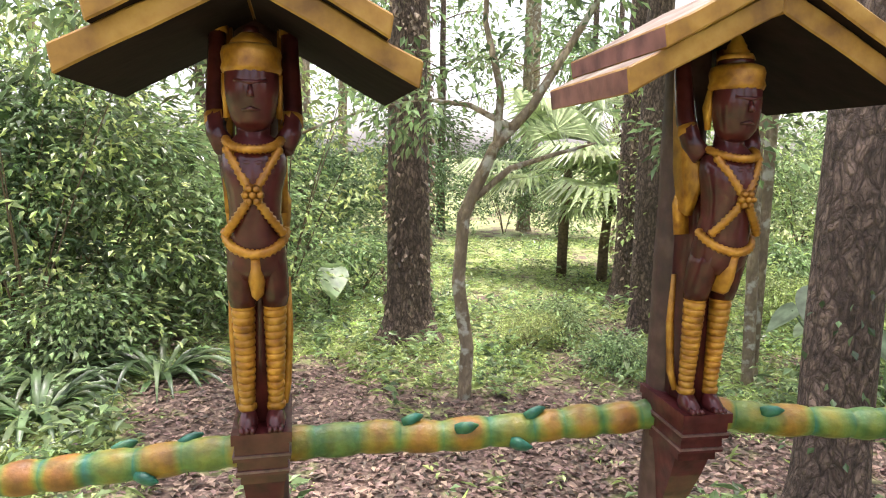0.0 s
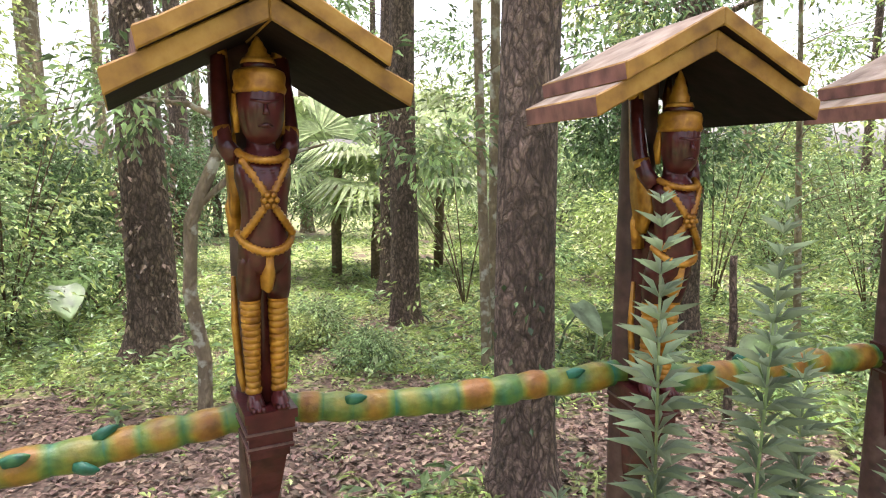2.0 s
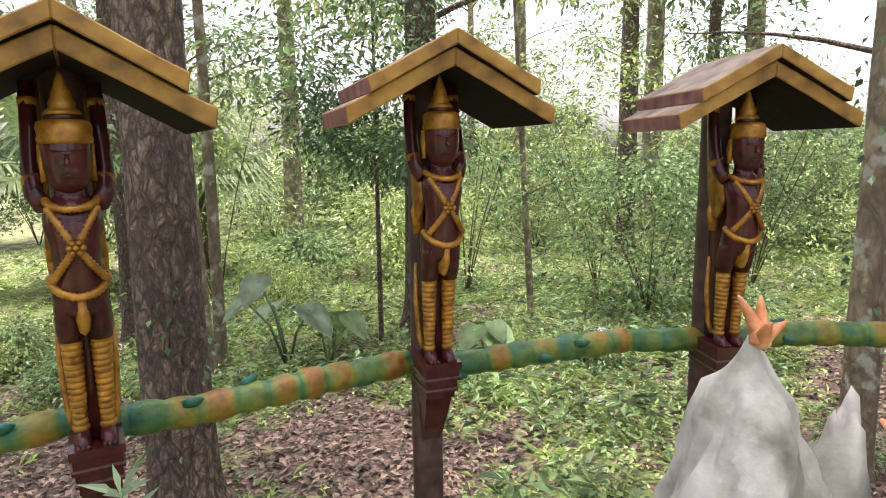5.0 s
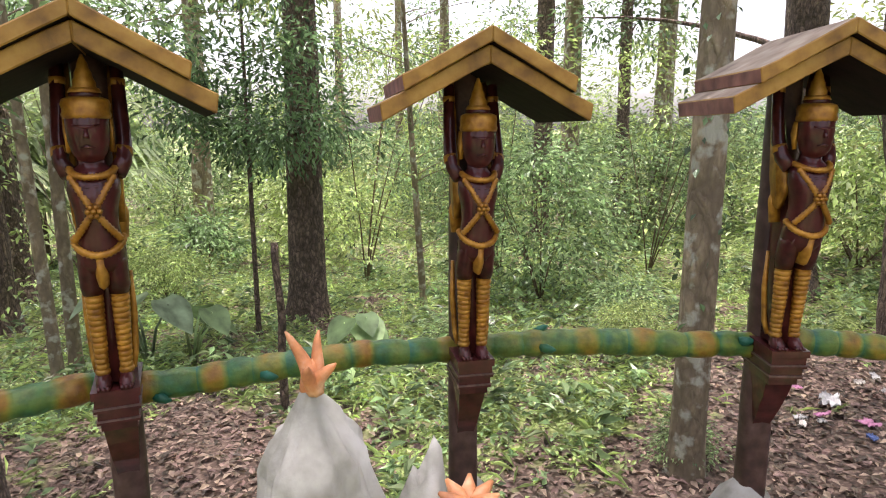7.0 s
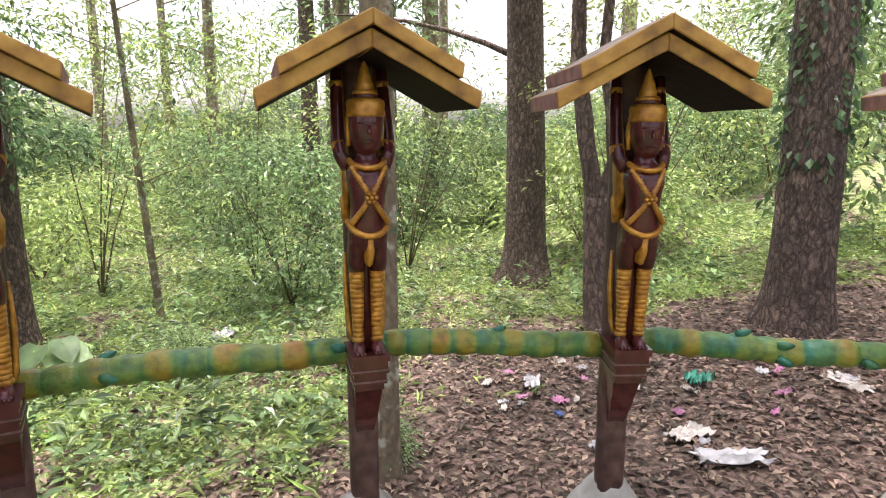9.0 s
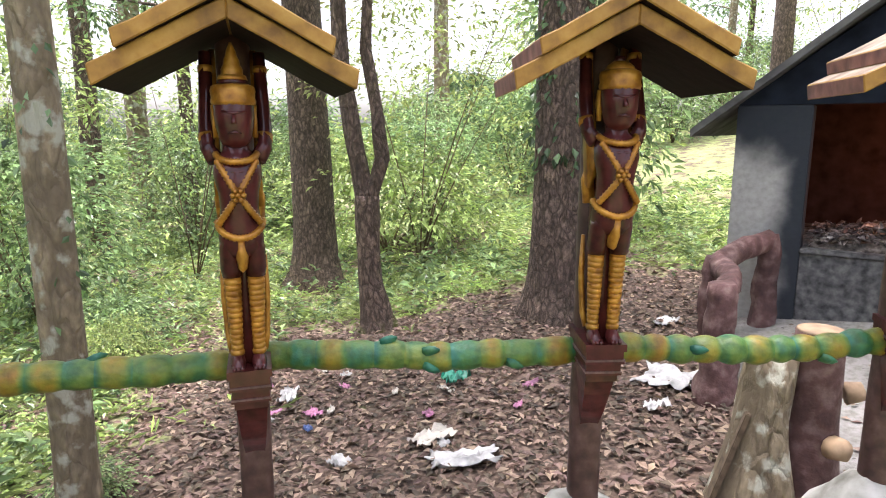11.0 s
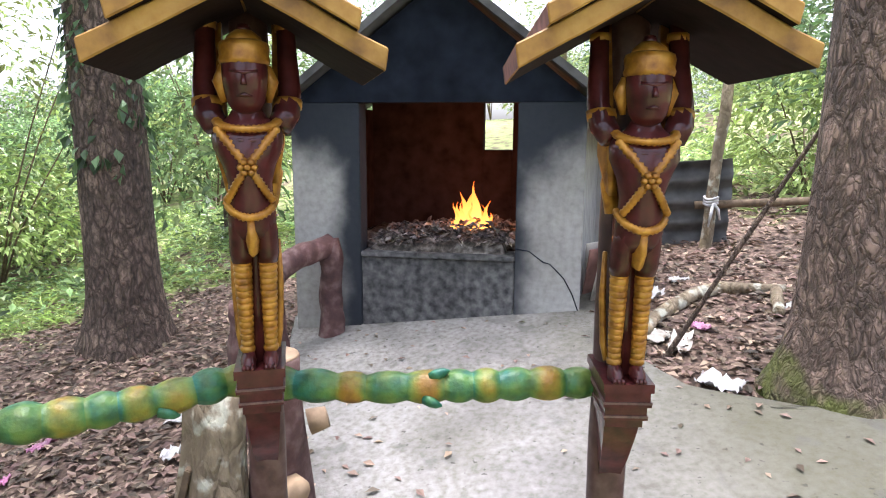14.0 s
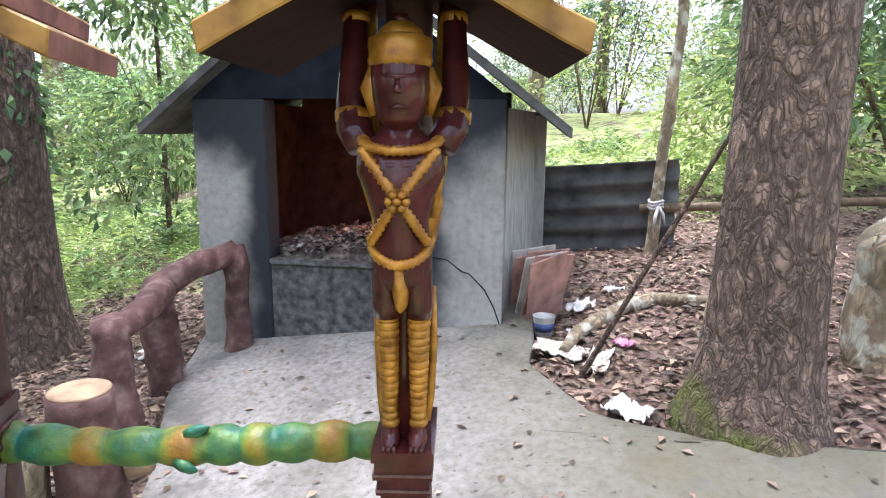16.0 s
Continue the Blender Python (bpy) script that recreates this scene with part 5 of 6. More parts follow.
# ---- trees ----
def build_tree(name, x, y, r, h, bark, label, seed, lean=(0, 0), flare=0.7, limbs=5, crown=900, m_leaf=None, sink=0.12, z_limb=4.5, leaf=0.16, roots=6):
    rd = random.Random(seed)
    g = gz(x, y)
    root = empty(name, pose(x, y, g))
    bm = bmesh.new()
    rings = []
    n = 44
    seg = 28
    for k in range(n):
        f = (k / (n - 1)) ** 1.5
        z = -sink + (h + sink) * f
        fl = 1 + flare * math.exp(-max(0, z) / (r * 0.9)) + 0.0
        taper = 1 - 0.55 * (max(0, z) / h)
        ring = []
        for j in range(seg):
            a = 2 * math.pi * j / seg
            lobes = 1 + 0.25 * flare * math.exp(-max(0, z) / (r * 1.1)) * math.cos(a * roots / 2 + seed) + 0.05 * noise.noise(Vector((math.cos(a) * 2, math.sin(a) * 2, z * 1.4 + seed)))
            rr = r * taper * fl * lobes
            ring.append(Vector((lean[0] * z + 0.06 * r * math.sin(z * 1.3 + seed) + math.cos(a) * rr, lean[1] * z + math.sin(a) * rr, z)))
        rings.append(ring)
    ring_loft(bm, rings)
    part("trunk", bm, bark, root)
    rg = np.random.default_rng(seed)
    P, D = [], []
    for i in range(limbs):
        a = rd.uniform(0, 6.3)
        z = rd.uniform(z_limb, h * 0.97)
        L = rd.uniform(1.0, 2.4) * h / 9
        pts = []
        for k in range(6):
            f = k / 5
            pts.append(Vector((lean[0] * z + math.cos(a + 0.3 * f) * L * f, lean[1] * z + math.sin(a + 0.3 * f) * L * f, z + 0.5 * L * f - 0.25 * L * f * f)))
        bm = bmesh.new()
        r0 = r * 0.18
        tube(bm, pts, [r0 * (1 - 0.8 * k / 5) for k in range(6)], 7, 0, rough=0.15)
        part("limb", bm, bark, root)
        for c in (3, 4, 5):
            q, d = clump(rg, 4, (0.55, 0.55, 0.35), max(4, crown // (limbs * 12)), leaf)
            P.append(q + np.array(pts[c]))
            D.append(d)
    if P and crown:
        P, D = np.concatenate(P), np.concatenate(D)
        me = leaves_mesh("crown", P, D, np.full(len(P), leaf), m_leaf or M_LEAF, 0.42, 0.25, rg)
        ob = new("crown", me)
        ob.parent = root
    return tagged(root, label, "tree")


DARK_ONE = build_tree("tree", -0.65, 6.45, 0.225, 10, M_BARK_DARK, "tall dark tree with rough creeper-covered bark", 1)
DARK_TWO = build_tree("tree", 2.1, 8.6, 0.21, 11, M_BARK_DARK, "tall dark-barked tree in the clearing", 2)
# NEAR_PINE, PALE_ONE, IVY_PINE and the mossy pine: unseen crowns thickened to shade the fence.
NEAR_PINE = build_tree("pine_tree", 1.78, 3.02, 0.165, 11, M_BARK_PINE, "tall pine with plated brown bark behind the fence", 3, flare=0.35, limbs=14, crown=5600, leaf=0.2)
build_tree("tree", 4.6, 5.7, 0.19, 10, M_BARK_DARK, "tall slim dark tree behind the fence", 4, flare=0.4, z_limb=2.5, limbs=9, crown=2600, leaf=0.1, m_leaf=M_LEAF_LIGHT)
PALE_ONE = build_tree("tree", 4.86, 1.46, 0.09, 9, M_BARK_LICHEN, "slim pale tree with lichen-blotched bark", 5, flare=0.25, limbs=12, crown=4200, leaf=0.2)
build_tree("tree", 8.8, 2.95, 0.225, 11, M_BARK_DARK, "tall dark tree with flared roots", 6, flare=0.6, lean=(-0.01, 0.02), z_limb=2.4, limbs=10, crown=3200, leaf=0.09, m_leaf=M_LEAF_DARK)
IVY_PINE = build_tree("pine_tree", 7.9, 0.09, 0.222, 11, M_BARK_PINE, "tall pine with plated bark and climbing ivy", 8, flare=0.4, limbs=10, crown=2600, leaf=0.2)
build_tree("pine_tree", 6.22, -3.54, 0.185, 11, M_BARK_MOSS, "thick pine with plated bark and mossy roots", 9, flare=0.5, limbs=10, crown=2600, leaf=0.2)
build_tree("tree", -1.35, 4.45, 0.06, 6, M_BARK_LICHEN, "thin leaning lichen-spotted tree", 10, flare=0.2, lean=(0.0, 0.0), z_limb=1.7, limbs=9, crown=3600, leaf=0.085)
build_tree("tree", -1.5, 4.5, 0.05, 6, M_BARK_DARK, "thin leaning dark tree", 11, flare=0.2, lean=(-0.16, 0.05), z_limb=1.6, limbs=8, crown=3000, leaf=0.085)
build_tree("tree", 2.45, 5.5, 0.055, 7, M_BARK_LICHEN, "thin straight pale sapling", 12, flare=0.2, z_limb=2.2, limbs=7, crown=1800, leaf=0.085)
build_tree("tree", 2.3, 5.2, 0.05, 6, M_BARK_LICHEN, "thin sapling with forked top", 13, flare=0.2, lean=(-0.03, 0.02), z_limb=1.8, limbs=7, crown=1800, leaf=0.085)
build_tree("tree", 5.78, 5.36, 0.04, 4.2, M_BARK_LICHEN, "thin bare-stemmed sapling with spreading twigs", 15, flare=0.2, lean=(-0.05, 0.03), z_limb=0.6, limbs=11, crown=1500, leaf=0.06)
build_tree("tree", 3.95, 5.4, 0.026, 3.3, M_BARK_DARK, "small dense dark-leaved tree beside the clearing", 16, flare=0.2, z_limb=1.1, limbs=14, crown=5200, leaf=0.075, m_leaf=M_LEAF_DARK)
build_tree("tree", 10.7, 0.3, 0.03, 3.0, M_BARK_DARK, "slender young tree with broad dark leaves", 17, flare=0.2, z_limb=0.5, limbs=16, crown=2000, leaf=0.13)
build_tree("tree", 1.95, 7.2, 0.17, 10, M_BARK_DARK, "dark tree deeper in the wood", 14, flare=0.3)


def build_sapling():
    """The crooked sapling with its forked, bent limbs."""
    x, y = -0.02, 4.72
    root = empty("sapling", pose(x, y, gz(x, y)))
    for name, pts, rad in (
            ("trunk", [(0, 0, -0.05), (0.02, 0, 0.4), (-0.06, 0, 0.9), (-0.03, 0, 1.4), (0.18, 0, 1.9), (0.45, 0.05, 2.2), (0.75, 0.1, 2.7), (1.1, 0.1, 3.3)], [0.06, 0.05, 0.05, 0.048, 0.042, 0.036, 0.028, 0.015]),
            ("limb", [(0.02, 0, 1.5), (0.3, 0, 1.75), (0.6, 0.1, 1.85), (0.95, 0.2, 1.95)], [0.028, 0.024, 0.018, 0.008]),
            ("limb", [(0.2, 0, 1.92), (0.22, 0, 2.3), (0.1, 0.1, 2.8), (0.12, 0.1, 3.4)], [0.032, 0.028, 0.022, 0.012]),
            ("limb", [(0.3, 0, 2.05), (0.0, 0, 2.2), (-0.4, 0.1, 2.25)], [0.026, 0.02, 0.01])):
        bm = bmesh.new()
        P, R = [], []
        for i in range(len(pts) - 1):
            for k in range(5):
                f = k / 5
                P.append(Vector(pts[i]).lerp(Vector(pts[i + 1]), f))
                R.append(rad[i] + (rad[i + 1] - rad[i]) * f)
        P.append(Vector(pts[-1]))
        R.append(rad[-1])
        tube(bm, P, R, 9, 0, rough=0.2)
        part(name, bm, M_BARK_LICHEN, root)
    rg = np.random.default_rng(40)
    P, D = [], []
    for c in ((0.9, 0.1, 3.1), (1.1, 0.2, 2.6), (0.1, 0.1, 3.2), (-0.4, 0.1, 2.5), (0.3, 0.2, 3.3), (0.6, 0.2, 2.8)):
        q, d = clump(rg, 6, (0.4, 0.4, 0.25), 16, 0.08)
        P.append(q + np.array(c))
        D.append(d)
    ob = new("crown", leaves_mesh("crown", np.concatenate(P), np.concatenate(D), np.full(sum(map(len, P)), 0.1), M_LEAF, 0.4, 0.2, rg))
    ob.parent = root
    tagged(root, "crooked sapling with bent forked limbs", "sapling")


build_sapling()


def build_forked_tree():
    """A slender trunk with flared roots that parts into two stems."""
    x, y = 7.55, 1.53
    root = empty("forked_tree", pose(x, y, gz(x, y)))
    r = Vector((0.213, -0.977, 0))
    for name, pts, rad in (
            ("trunk", [(0.05, -0.1), (0.02, 0.1), (-0.02, 0.4), (-0.04, 0.8), (-0.03, 1.15)], [0.2, 0.13, 0.095, 0.09, 0.1]),
            ("stem", [(-0.05, 1.05), (-0.12, 1.5), (-0.22, 2.1), (-0.25, 3.2), (-0.3, 5.0)], [0.075, 0.07, 0.062, 0.05, 0.03]),
            ("stem", [(0.0, 1.08), (0.1, 1.38), (0.06, 1.75), (-0.02, 2.2), (0.05, 3.3), (0.2, 4.8)], [0.06, 0.058, 0.05, 0.045, 0.035, 0.02])):
        P, R = [], []
        for i in range(len(pts) - 1):
            for k in range(6):
                f = k / 6
                P.append(r * (pts[i][0] + (pts[i + 1][0] - pts[i][0]) * f) + Vector((0, 0, pts[i][1] + (pts[i + 1][1] - pts[i][1]) * f)))
                R.append(rad[i] + (rad[i + 1] - rad[i]) * f)
        bm = bmesh.new()
        tube(bm, P, R, 16, 0, rough=0.22)
        part(name, bm, M_BARK_MOSS, root)
    tagged(root, "slender brown tree with flared base that forks in two", "tree")


build_forked_tree()


def climb(tree, r, z0, z1, n, leaf, m, label, seed, side=None):
    """Creeper leaves on a trunk's bark."""
    rg = np.random.default_rng(seed)
    P, D = [], []
    while len(P) < n:
        a, z = rg.uniform(0, 6.3), rg.uniform(z0, z1)
        if noise.noise(Vector((math.cos(a) * 2, math.sin(a) * 2, z * 2.2 + seed))) < -0.05:
            continue
        if side is not None and math.cos(a - side) < -0.2:
            continue
        rr = r * (1 - 0.05 * z) + rg.uniform(0.0, 0.035)
        P.append((math.cos(a) * rr, math.sin(a) * rr, z))
        D.append((math.cos(a) * 0.5 + rg.normal(0, 0.4), math.sin(a) * 0.5 + rg.normal(0, 0.4), -0.8))
    ob = new("creeper", leaves_mesh("creeper", P, D, np.full(n, leaf), m, 0.6, 0.1, rg, 0.5))
    ob.parent = tree
    tagged(ob, label)


climb(IVY_PINE, 0.215, 1.1, 3.0, 420, 0.08, M_LEAF_DARK, "dark green ivy", 5)
climb(DARK_ONE, 0.24, 0.2, 3.4, 650, 0.06, M_LITTER, "dry brown creeper leaves", 6)
climb(DARK_TWO, 0.22, 0.1, 3.4, 600, 0.06, M_LITTER, "dry brown creeper leaves", 7)
climb(NEAR_PINE, 0.175, 0.35, 1.3, 45, 0.05, M_LEAF_DARK, "dark green ivy", 8, side=-1.9)
climb(PALE_ONE, 0.095, 0.8, 2.6, 70, 0.05, M_LEAF_DARK, "small dark creeper leaves", 9)


# ---- shrubs and wood edge ----
def build_shrub(seed, h, w, m_leaf, leaf, n, label):
    rg = np.random.default_rng(seed)
    rd = random.Random(seed)
    root = empty("shrub", pose(0, 0, 0))
    P, D = [], []
    for i in range(5):
        a = rd.uniform(0, 6.3)
        L = h * rd.uniform(0.65, 0.98)
        pts = [Vector((math.cos(a) * w * 0.45 * f ** 1.3, math.sin(a) * w * 0.45 * f ** 1.3, -0.06 + L * f)) for f in (0, 0.25, 0.5, 0.75, 1)]
        bm = bmesh.new()
        tube(bm, pts, [0.014, 0.012, 0.009, 0.006, 0.003], 6, 0)
        part("stem", bm, M_TWIG, root)
    k = n // 24
    for i in range(k):
        f = rd.random() ** 0.75
        a = rd.uniform(0, 6.3)
        rr = w * 0.5 * math.sqrt(rd.random()) * (0.45 + 0.75 * math.sin(math.pi * min(1, 0.18 + f * 0.8)))
        c = np.array((math.cos(a) * rr, math.sin(a) * rr, h * (0.06 + 0.92 * f)))
        q = rg.normal(0, 1, (24, 3)) * np.array((1.9, 1.9, 0.9)) * leaf
        d = q * 1.0 + rg.normal(0, 0.5 * leaf, (24, 3)) + np.array((math.cos(a), math.sin(a), 0.0)) * leaf
        d[:, 2] -= leaf * 0.35
        P.append(c + q)
        D.append(d)
    P, D = np.concatenate(P), np.concatenate(D)
    P[:, 2] = np.maximum(P[:, 2], 0.02)
    ob = new("crown", leaves_mesh("crown", P, D, np.full(len(P), leaf), m_leaf, 0.42, 0.22, rg))
    ob.parent = root
    return tagged(root, label, "shrub", "shrubs of the wood")


KINDS = [build_shrub(101, 2.0, 1.9, M_LEAF, 0.09, 4200, "leafy green shrub at the wood's edge"),
         build_shrub(102, 2.7, 2.2, M_LEAF_DARK, 0.11, 4200, "tall dark green leafy shrub in the wood"),
         build_shrub(103, 1.2, 1.8, M_LEAF_LIGHT, 0.09, 3200, "low light green shrub in the wood"),
         build_shrub(104, 2.4, 2.4, M_LEAF, 0.13, 3200, "broad-leaved green shrub in the wood"),
         build_shrub(105, 0.8, 1.2, M_LEAF, 0.1, 1800, "low green undergrowth bush"),
         build_shrub(106, 4.4, 3.4, M_LEAF_LIGHT, 0.11, 2300, "tall loose leafy young tree in the wood")]
placed = set()


def put_shrub(k, x, y, s=1.0, rot=0.0):
    m = Matrix.Translation((x, y, gz(x, y))) @ Matrix.Rotation(rot, 4, "Z") @ Matrix.Scale(s, 4)
    if k in placed:
        ob = copy_thing(KINDS[k], m)
        ob.matrix_basis = m
    else:
        KINDS[k].matrix_basis = m
        placed.add(k)


def clear_of(x, y):
    """True where the wood leaves open ground."""
    d = math.hypot(x - 2.5, y + 0.5)
    if d < (9.6 if y > 3 else 8.3):
        return not (x < -2.4 and y > 4.6)
    if abs(x - (0.4 + 0.06 * y)) < 2.4 and y < 15:
        return True
    if x > 3 and y < -2.2 and abs(y + 3.0 + 0.25 * (x - 8)) < 1.9 and x < 15:
        return True
    if (x - 10.4) ** 2 + (y - 0.4) ** 2 < 4.4:
        return True
    if 7.2 < x < 9.8 and -2.4 < y < 3.4:
        return True
    if x < 0.5 and y < 2.0:
        return d < 12
    return False


rs = random.Random(11)
pts_done = []
tries = 0
while len(pts_done) < 195 and tries < 9000:
    tries += 1
    # A quarter go behind the camera, unseen, to darken reflections in the lacquer.
    a = rs.uniform(-1.0, 2.75) if rs.random() < 0.75 else rs.uniform(2.75, 5.28)
    d = 6.5 + 24 * rs.random() ** 1.1
    x, y = 2.5 + d * math.cos(a), -0.5 + d * math.sin(a)
    gap = 0.95 if d < 12 else 1.15
    if clear_of(x, y) or any((x - p) ** 2 + (y - q) ** 2 < gap * gap for p, q in pts_done):
        continue
    pts_done.append((x, y))
    if d < 10.5:
        k = rs.choice((0, 2, 4, 4, 2, 0, 1, 3))
    elif d < 15:
        k = rs.choice((0, 1, 3, 2, 5, 0, 2))
    else:
        k = rs.choice((0, 3, 5, 0, 1))
    put_shrub(k, x, y, rs.uniform(0.75, 1.25), rs.uniform(0, 6.28))

# far trunks rising through the wood
far = random.Random(21)
TRUNK = build_tree("far_tree", 5.5, 13.0, 0.2, 12, M_BARK_LICHEN, "pale straight trunk far in the wood", 60, flare=0.3, crown=1300, leaf=0.22, limbs=8, z_limb=3.2)
TRUNK2 = build_tree("far_tree", 10.5, 8.5, 0.17, 12, M_BARK_DARK, "dark straight trunk far in the wood", 61, flare=0.3, crown=1300, leaf=0.22, limbs=8, z_limb=3.2)
got = 0
while got < 60:
    # The last sixteen stand unseen behind the camera, added to cut reflected sky.
    a, d = far.uniform(-0.9, 2.6) if got < 44 else far.uniform(2.6, 5.4), far.uniform(11.5, 27)
    x, y = 2.5 + d * math.cos(a), -0.5 + d * math.sin(a)
    if clear_of(x, y):
        continue
    m = Matrix.Translation((x, y, gz(x, y))) @ Matrix.Rotation(far.uniform(0, 6), 4, "Z") @ Matrix.Scale(far.uniform(0.7, 1.2), 4)
    copy_thing(TRUNK if far.random() < 0.6 else TRUNK2, m).matrix_basis = m
    got += 1


# ---- fan palms, taro, lilies ----
def build_fan_palm(x, y, h, seed, n):
    rd = random.Random(seed)
    root = empty("fan_palm", pose(x, y, gz(x, y)))
    bm = bmesh.new()
    tube(bm, [(0, 0, -0.1), (0, 0, h * 0.35), (0.05, 0, h * 0.7)], [0.09, 0.08, 0.07], 10, 0, rough=0.3)
    part("trunk", bm, M_TWIG, root)
    for i in range(n):
        a = i * 2.4 + rd.uniform(-0.3, 0.3)
        el = rd.uniform(-0.35, 1.0)
        L = rd.uniform(0.5, 0.9) * h / 2
        o = Vector((0.05, 0, h * 0.7))
        d = Vector((math.cos(a) * math.cos(el), math.sin(a) * math.cos(el), math.sin(el)))
        tipp = o + d * L
        bm = bmesh.new()
        tube(bm, [o, o + d * L * 0.5 + Vector((0, 0, 0.05)), tipp], [0.015, 0.012, 0.008], 5)
        side = d.cross(Vector((0, 0, 1))).normalized()
        up = side.cross(d)
        R = rd.uniform(0.65, 0.95) * h / 2.4
        for k in range(22):
            t = -1.9 + 3.8 * k / 21
            e = (d * math.cos(t) + side * math.sin(t)).normalized()
            w = side * math.cos(t) - d * math.sin(t)
            p0, p1, p2 = tipp, tipp + e * R * 0.6 + up * 0.06 * R, tipp + e * R - Vector((0, 0, 0.28 * R)) 
            q = [bm.verts.new(v) for v in (p0, p1 - w * R * 0.052, p2, p1 + w * R * 0.052, p1 - up * 0.04 * R)]
            for f in ((0, 1, 4), (1, 2, 4), (4, 2, 3), (0, 4, 3)):
                bm.faces.new([q[v] for v in f])
        part("fan_leaf", bm, M_PALM, root, smooth=False)
    return tagged(root, "green fan palm with split drooping leaves", "palm")


M_PALM = leaf_mat("palm_leaf", (0.42, 0.5, 0.27), spread=0.3)
for i, (x, y, h) in enumerate(((0.9, 10.8, 2.6), (2.0, 11.4, 3.0), (1.5, 10.4, 1.8), (2.7, 10.9, 2.4))):
    build_fan_palm(x + 0.6, y, h, 70 + i, 13)


def build_broad_plant(name, x, y, n, size, h, m, label, category, seed, narrow=0.75):
    """Long stalks with large heart-shaped blades."""
    rd = random.Random(seed)
    root = empty(name, pose(x, y, gz(x, y)))
    for i in range(n):
        a = rd.uniform(0, 6.3)
        hh = h * rd.uniform(0.55, 1.0)
        out = hh * rd.uniform(0.3, 0.7)
        d = Vector((math.cos(a), math.sin(a), 0))
        top = d * out + Vector((0, 0, hh))
        bm = bmesh.new()
        tube(bm, [(0, 0, -0.03), d * out * 0.4 + Vector((0, 0, hh * 0.6)), top], [0.014, 0.011, 0.007], 6)
        s = size * rd.uniform(0.7, 1.1)
        side = d.cross(Vector((0, 0, 1)))
        dn = (d * 0.75 + Vector((0, 0, -0.6))).normalized()
        rows = []
        for k in range(9):
            f = k / 8
            w = s * narrow * 0.62 * math.sin(math.pi * (0.12 + 0.88 * f) ** 0.75) ** 0.9 + 0.002
            p = top + dn * s * (f - 0.2) + Vector((0, 0, -0.12 * s * f * f))
            rows.append([bm.verts.new(p - side * w + Vector((0, 0, 0.12 * w))), bm.verts.new(p - side * w * 0.5), bm.verts.new(p - Vector((0, 0, 0.06 * w))), bm.verts.new(p + side * w * 0.5), bm.verts.new(p + side * w + Vector((0, 0, 0.12 * w)))])
        for r0, r1 in zip(rows, rows[1:]):
            for k in range(4):
                bm.faces.new((r0[k], r0[k + 1], r1[k + 1], r1[k]))
        part("leaf", bm, m, root)
    return tagged(root, label, category)


build_broad_plant("taro_plant", 2.95, 5.2, 4, 0.36, 0.9, M_FERN, "taro plant with large grey-green leaves", "taro", 81)
build_broad_plant("taro_plant", 3.25, 5.0, 4, 0.36, 0.55, M_LEAF, "taro plant with large green leaves", "taro", 82)
build_broad_plant("taro_plant", -1.7, 7.4, 5, 0.36, 0.75, M_LEAF, "light green broad-leaved plant", "taro", 83)
build_broad_plant("taro_plant", 4.4, 4.2, 5, 0.3, 0.4, M_LEAF, "low broad-leaved green plant", "taro", 84)


def build_lily(x, y, seed):
    rd = random.Random(seed)
    root = empty("lily_clump", pose(x, y, gz(x, y)))
    for i in range(46):
        a, L = rd.uniform(0, 6.3), rd.uniform(0.5, 0.95)
        d = Vector((math.cos(a), math.sin(a), 0))
        side = d.cross(Vector((0, 0, 1)))
        bm = bmesh.new()
        rows = []
        st = rd.uniform(0.5, 1.2)
        for k in range(8):
            f = k / 7
            p = d * (0.05 + L * f * 0.75) + Vector((0, 0, L * (st * f - (st + 0.15) * 0.85 * f * f) - 0.01))
            w = 0.026 * math.sin(math.pi * (0.15 + 0.85 * f)) + 0.001
            rows.append([bm.verts.new(p - side * w), bm.verts.new(p - Vector((0, 0, w * 0.6))), bm.verts.new(p + side * w)])
        for r0, r1 in zip(rows, rows[1:]):
            for k in range(2):
                bm.faces.new((r0[k], r0[k + 1], r1[k + 1], r1[k]))
        part("leaf", bm, M_LEAF_DARK, root)
    tagged(root, "clump of long dark arching strap leaves", "lily", "lily clumps")


for i, (x, y) in enumerate(((-3.2, 4.6), (-2.9, 4.0), (-3.5, 5.3), (-2.5, 4.9))):
    build_lily(x, y, 90 + i)

# bushes that stand apart
for k, x, y, s in ((3, -3.6, 6.4, 0.9), (1, -4.6, 6.0, 0.9), (0, -2.6, 6.9, 0.8), (2, 0.6, 6.2, 0.32), (4, 0.9, 6.5, 0.5), (4, 1.3, 5.4, 0.4), (0, 6.9, 4.7, 0.85), (2, 3.6, 7.5, 0.5), (4, 6.6, 3.3, 0.5), (4, 5.0, 3.6, 0.4), (2, 6.2, 2.9, 0.3), (4, 4.95, 1.55, 0.25), (5, 2.9, 7.9, 0.75), (5, 5.9, 6.9, 0.8), (5, 7.4, 6.0, 0.75), (5, -2.2, 7.3, 0.8), (5, 9.8, 2.2, 0.75), (5, -3.8, 5.2, 0.75), (5, 8.9, 4.8, 0.7)):
    put_shrub(k, x, y, s, x * 3 + y)


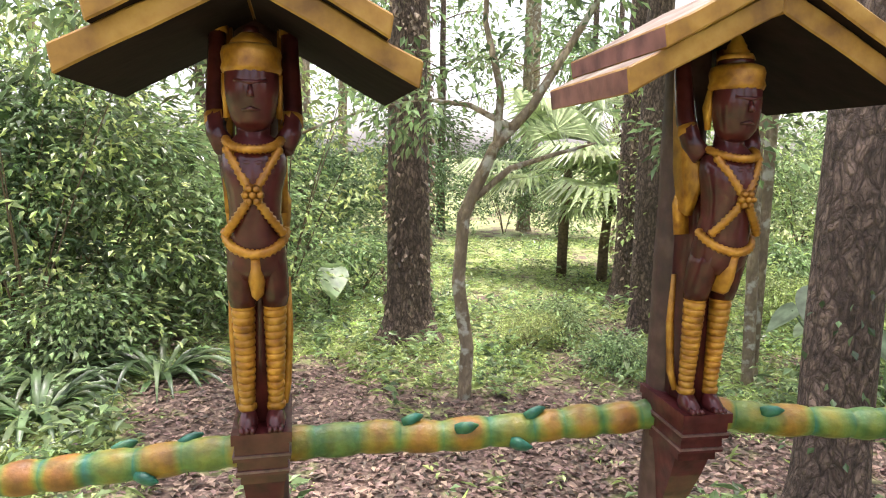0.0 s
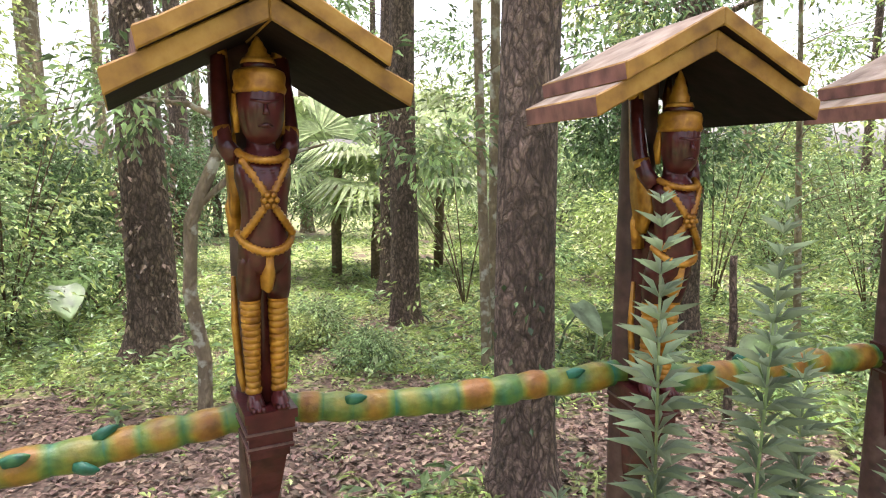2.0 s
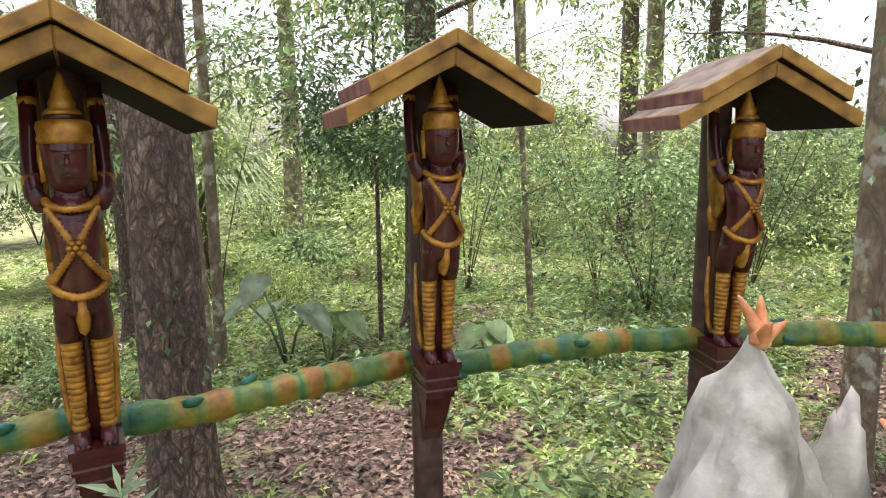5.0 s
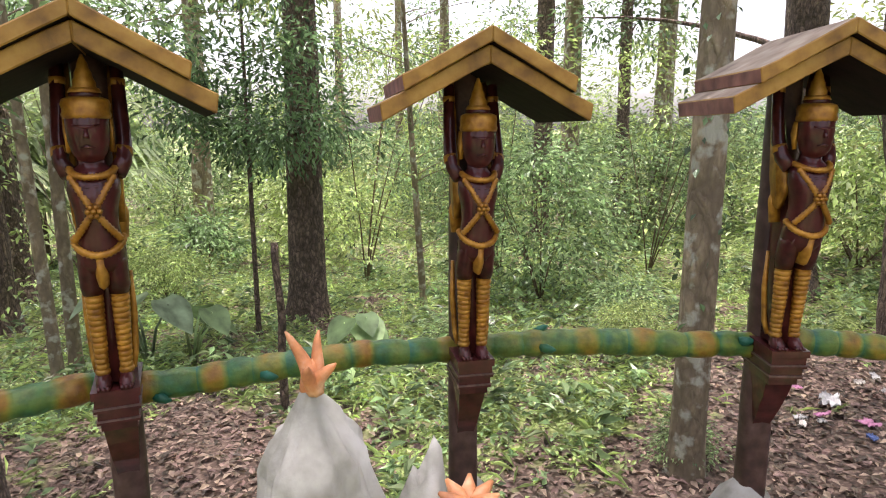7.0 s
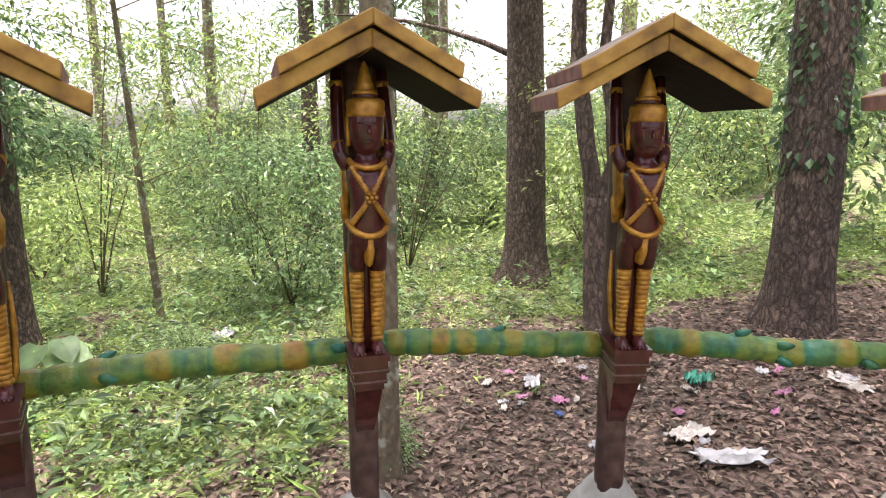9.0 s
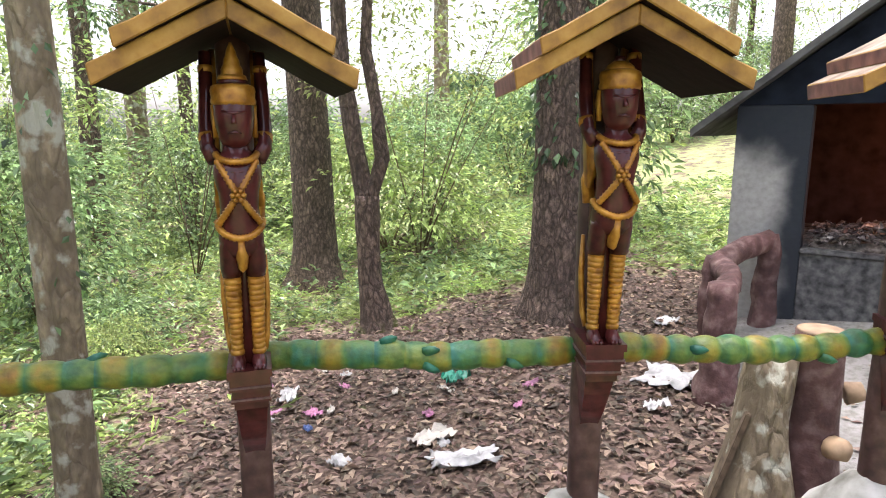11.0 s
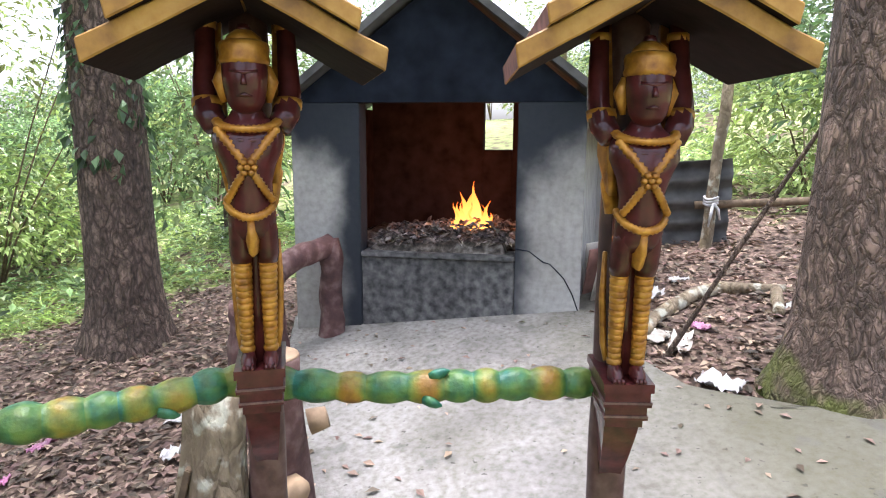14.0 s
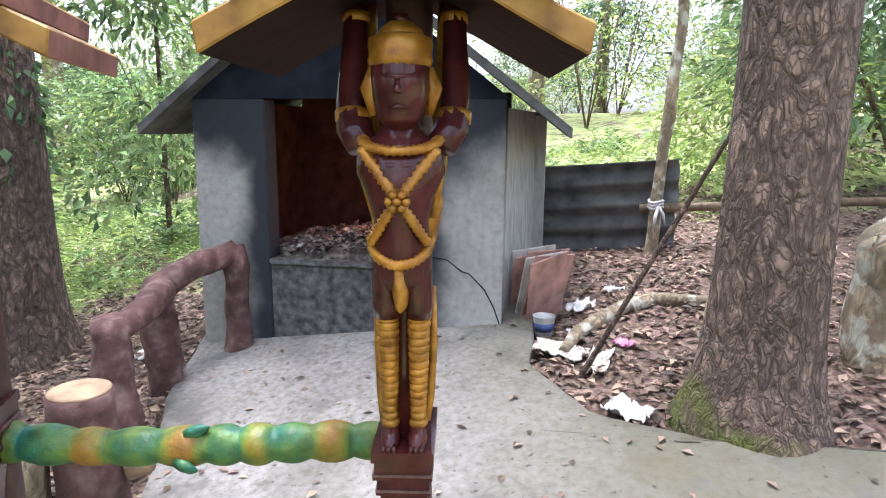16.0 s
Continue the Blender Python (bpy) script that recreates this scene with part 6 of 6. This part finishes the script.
# ---- low cover ----
def scatter(n, test, lo, hi, seed):
    r = np.random.default_rng(seed)
    out = []
    while len(out) < n:
        x, y = r.uniform(lo[0], hi[0]), r.uniform(lo[1], hi[1])
        d = math.hypot(x - 2.5, y + 0.5)
        if r.random() < min(1, (4.5 / max(d, 1)) ** 1.2) and test(x, y, r):
            out.append((x, y))
    return out, r


def low_cover(name, n, leaf, per, m, seed, label, bias, hgt, width=0.5):
    pts, r = scatter(n, lambda x, y, q: not inside(x, y, RIM) and greenness(x, y) + q.normal(0, 0.1) > bias and y > 1.6 - 0.9 * max(0, x - 1.5) and not (x < 7.9 and x > 3 and y < -1), (-7, -6), (14, 16), seed)
    P, D = [], []
    for x, y in pts:
        g = gz(x, y) + 0.005
        s = r.uniform(0.6, 1.5)
        for k in range(per):
            a = r.uniform(0, 6.3)
            P.append((x + r.normal(0, 0.025), y + r.normal(0, 0.025), g + hgt * s * r.uniform(0, 1)))
            D.append((math.cos(a), math.sin(a), r.uniform(-0.1, 0.9)))
    return tagged(new(name, leaves_mesh(name, P, D, np.full(len(P), leaf), m, width, 0.2, r)), label, "ground cover", kind="stuff")


low_cover("undergrowth", 24000, 0.04, 5, M_LEAF_LIGHT, 31, "small light green leafy ground cover", 0.5, 0.06)
low_cover("undergrowth", 8000, 0.055, 5, M_LEAF, 32, "green low weeds among the leaf litter", 0.52, 0.12)
low_cover("weeds", 1500, 0.11, 9, M_LEAF, 34, "knee-high leafy green weeds in the clearing", 0.55, 0.22, 0.4)
low_cover("grass", 12000, 0.13, 4, M_LEAF_LIGHT, 33, "thin light green grass blades", 0.48, 0.02, 0.12)


def litter(name, n, leaf, seed, test, m, label):
    pts, r = scatter(n, test, (-6, -7), (11, 9), seed)
    P = [(x, y, gz(x, y) + r.uniform(0.004, 0.03)) for x, y in pts]
    D = [(math.cos(a), math.sin(a), r.normal(0, 0.18)) for a in r.uniform(0, 6.3, len(pts))]
    return tagged(new(name, leaves_mesh(name, P, D, np.full(n, leaf), m, 0.5, 0.12, r, 0.3)), label, "leaf litter", kind="stuff")


litter("leaf_litter", 85000, 0.056, 51, lambda x, y, q: not inside(x, y, RIM) and greenness(x, y) + q.normal(0, 0.08) < 0.5, M_LITTER, "dry brown fallen leaves")
litter("leaf_litter", 6000, 0.08, 52, lambda x, y, q: not inside(x, y, RIM) and greenness(x, y) >= 0.45, M_LITTER, "scattered dry leaves on green ground")


def slab_leaves():
    r = np.random.default_rng(77)
    P, D = [], []
    while len(P) < 130:
        x, y = r.uniform(5.3, 7.8), r.uniform(-4.2, -1.0)
        if inside(x, y, RIM):
            a = r.uniform(0, 6.3)
            P.append((x, y, smooth_ground(x, y) + 0.05))
            D.append((math.cos(a), math.sin(a), 0.1))
    tagged(new("slab_litter", leaves_mesh("slab_litter", P, D, np.full(len(P), 0.045), M_LITTER, 0.5, 0.1, r, 0.2)), "dry leaves blown over the concrete slab", "leaf litter", kind="stuff")


slab_leaves()
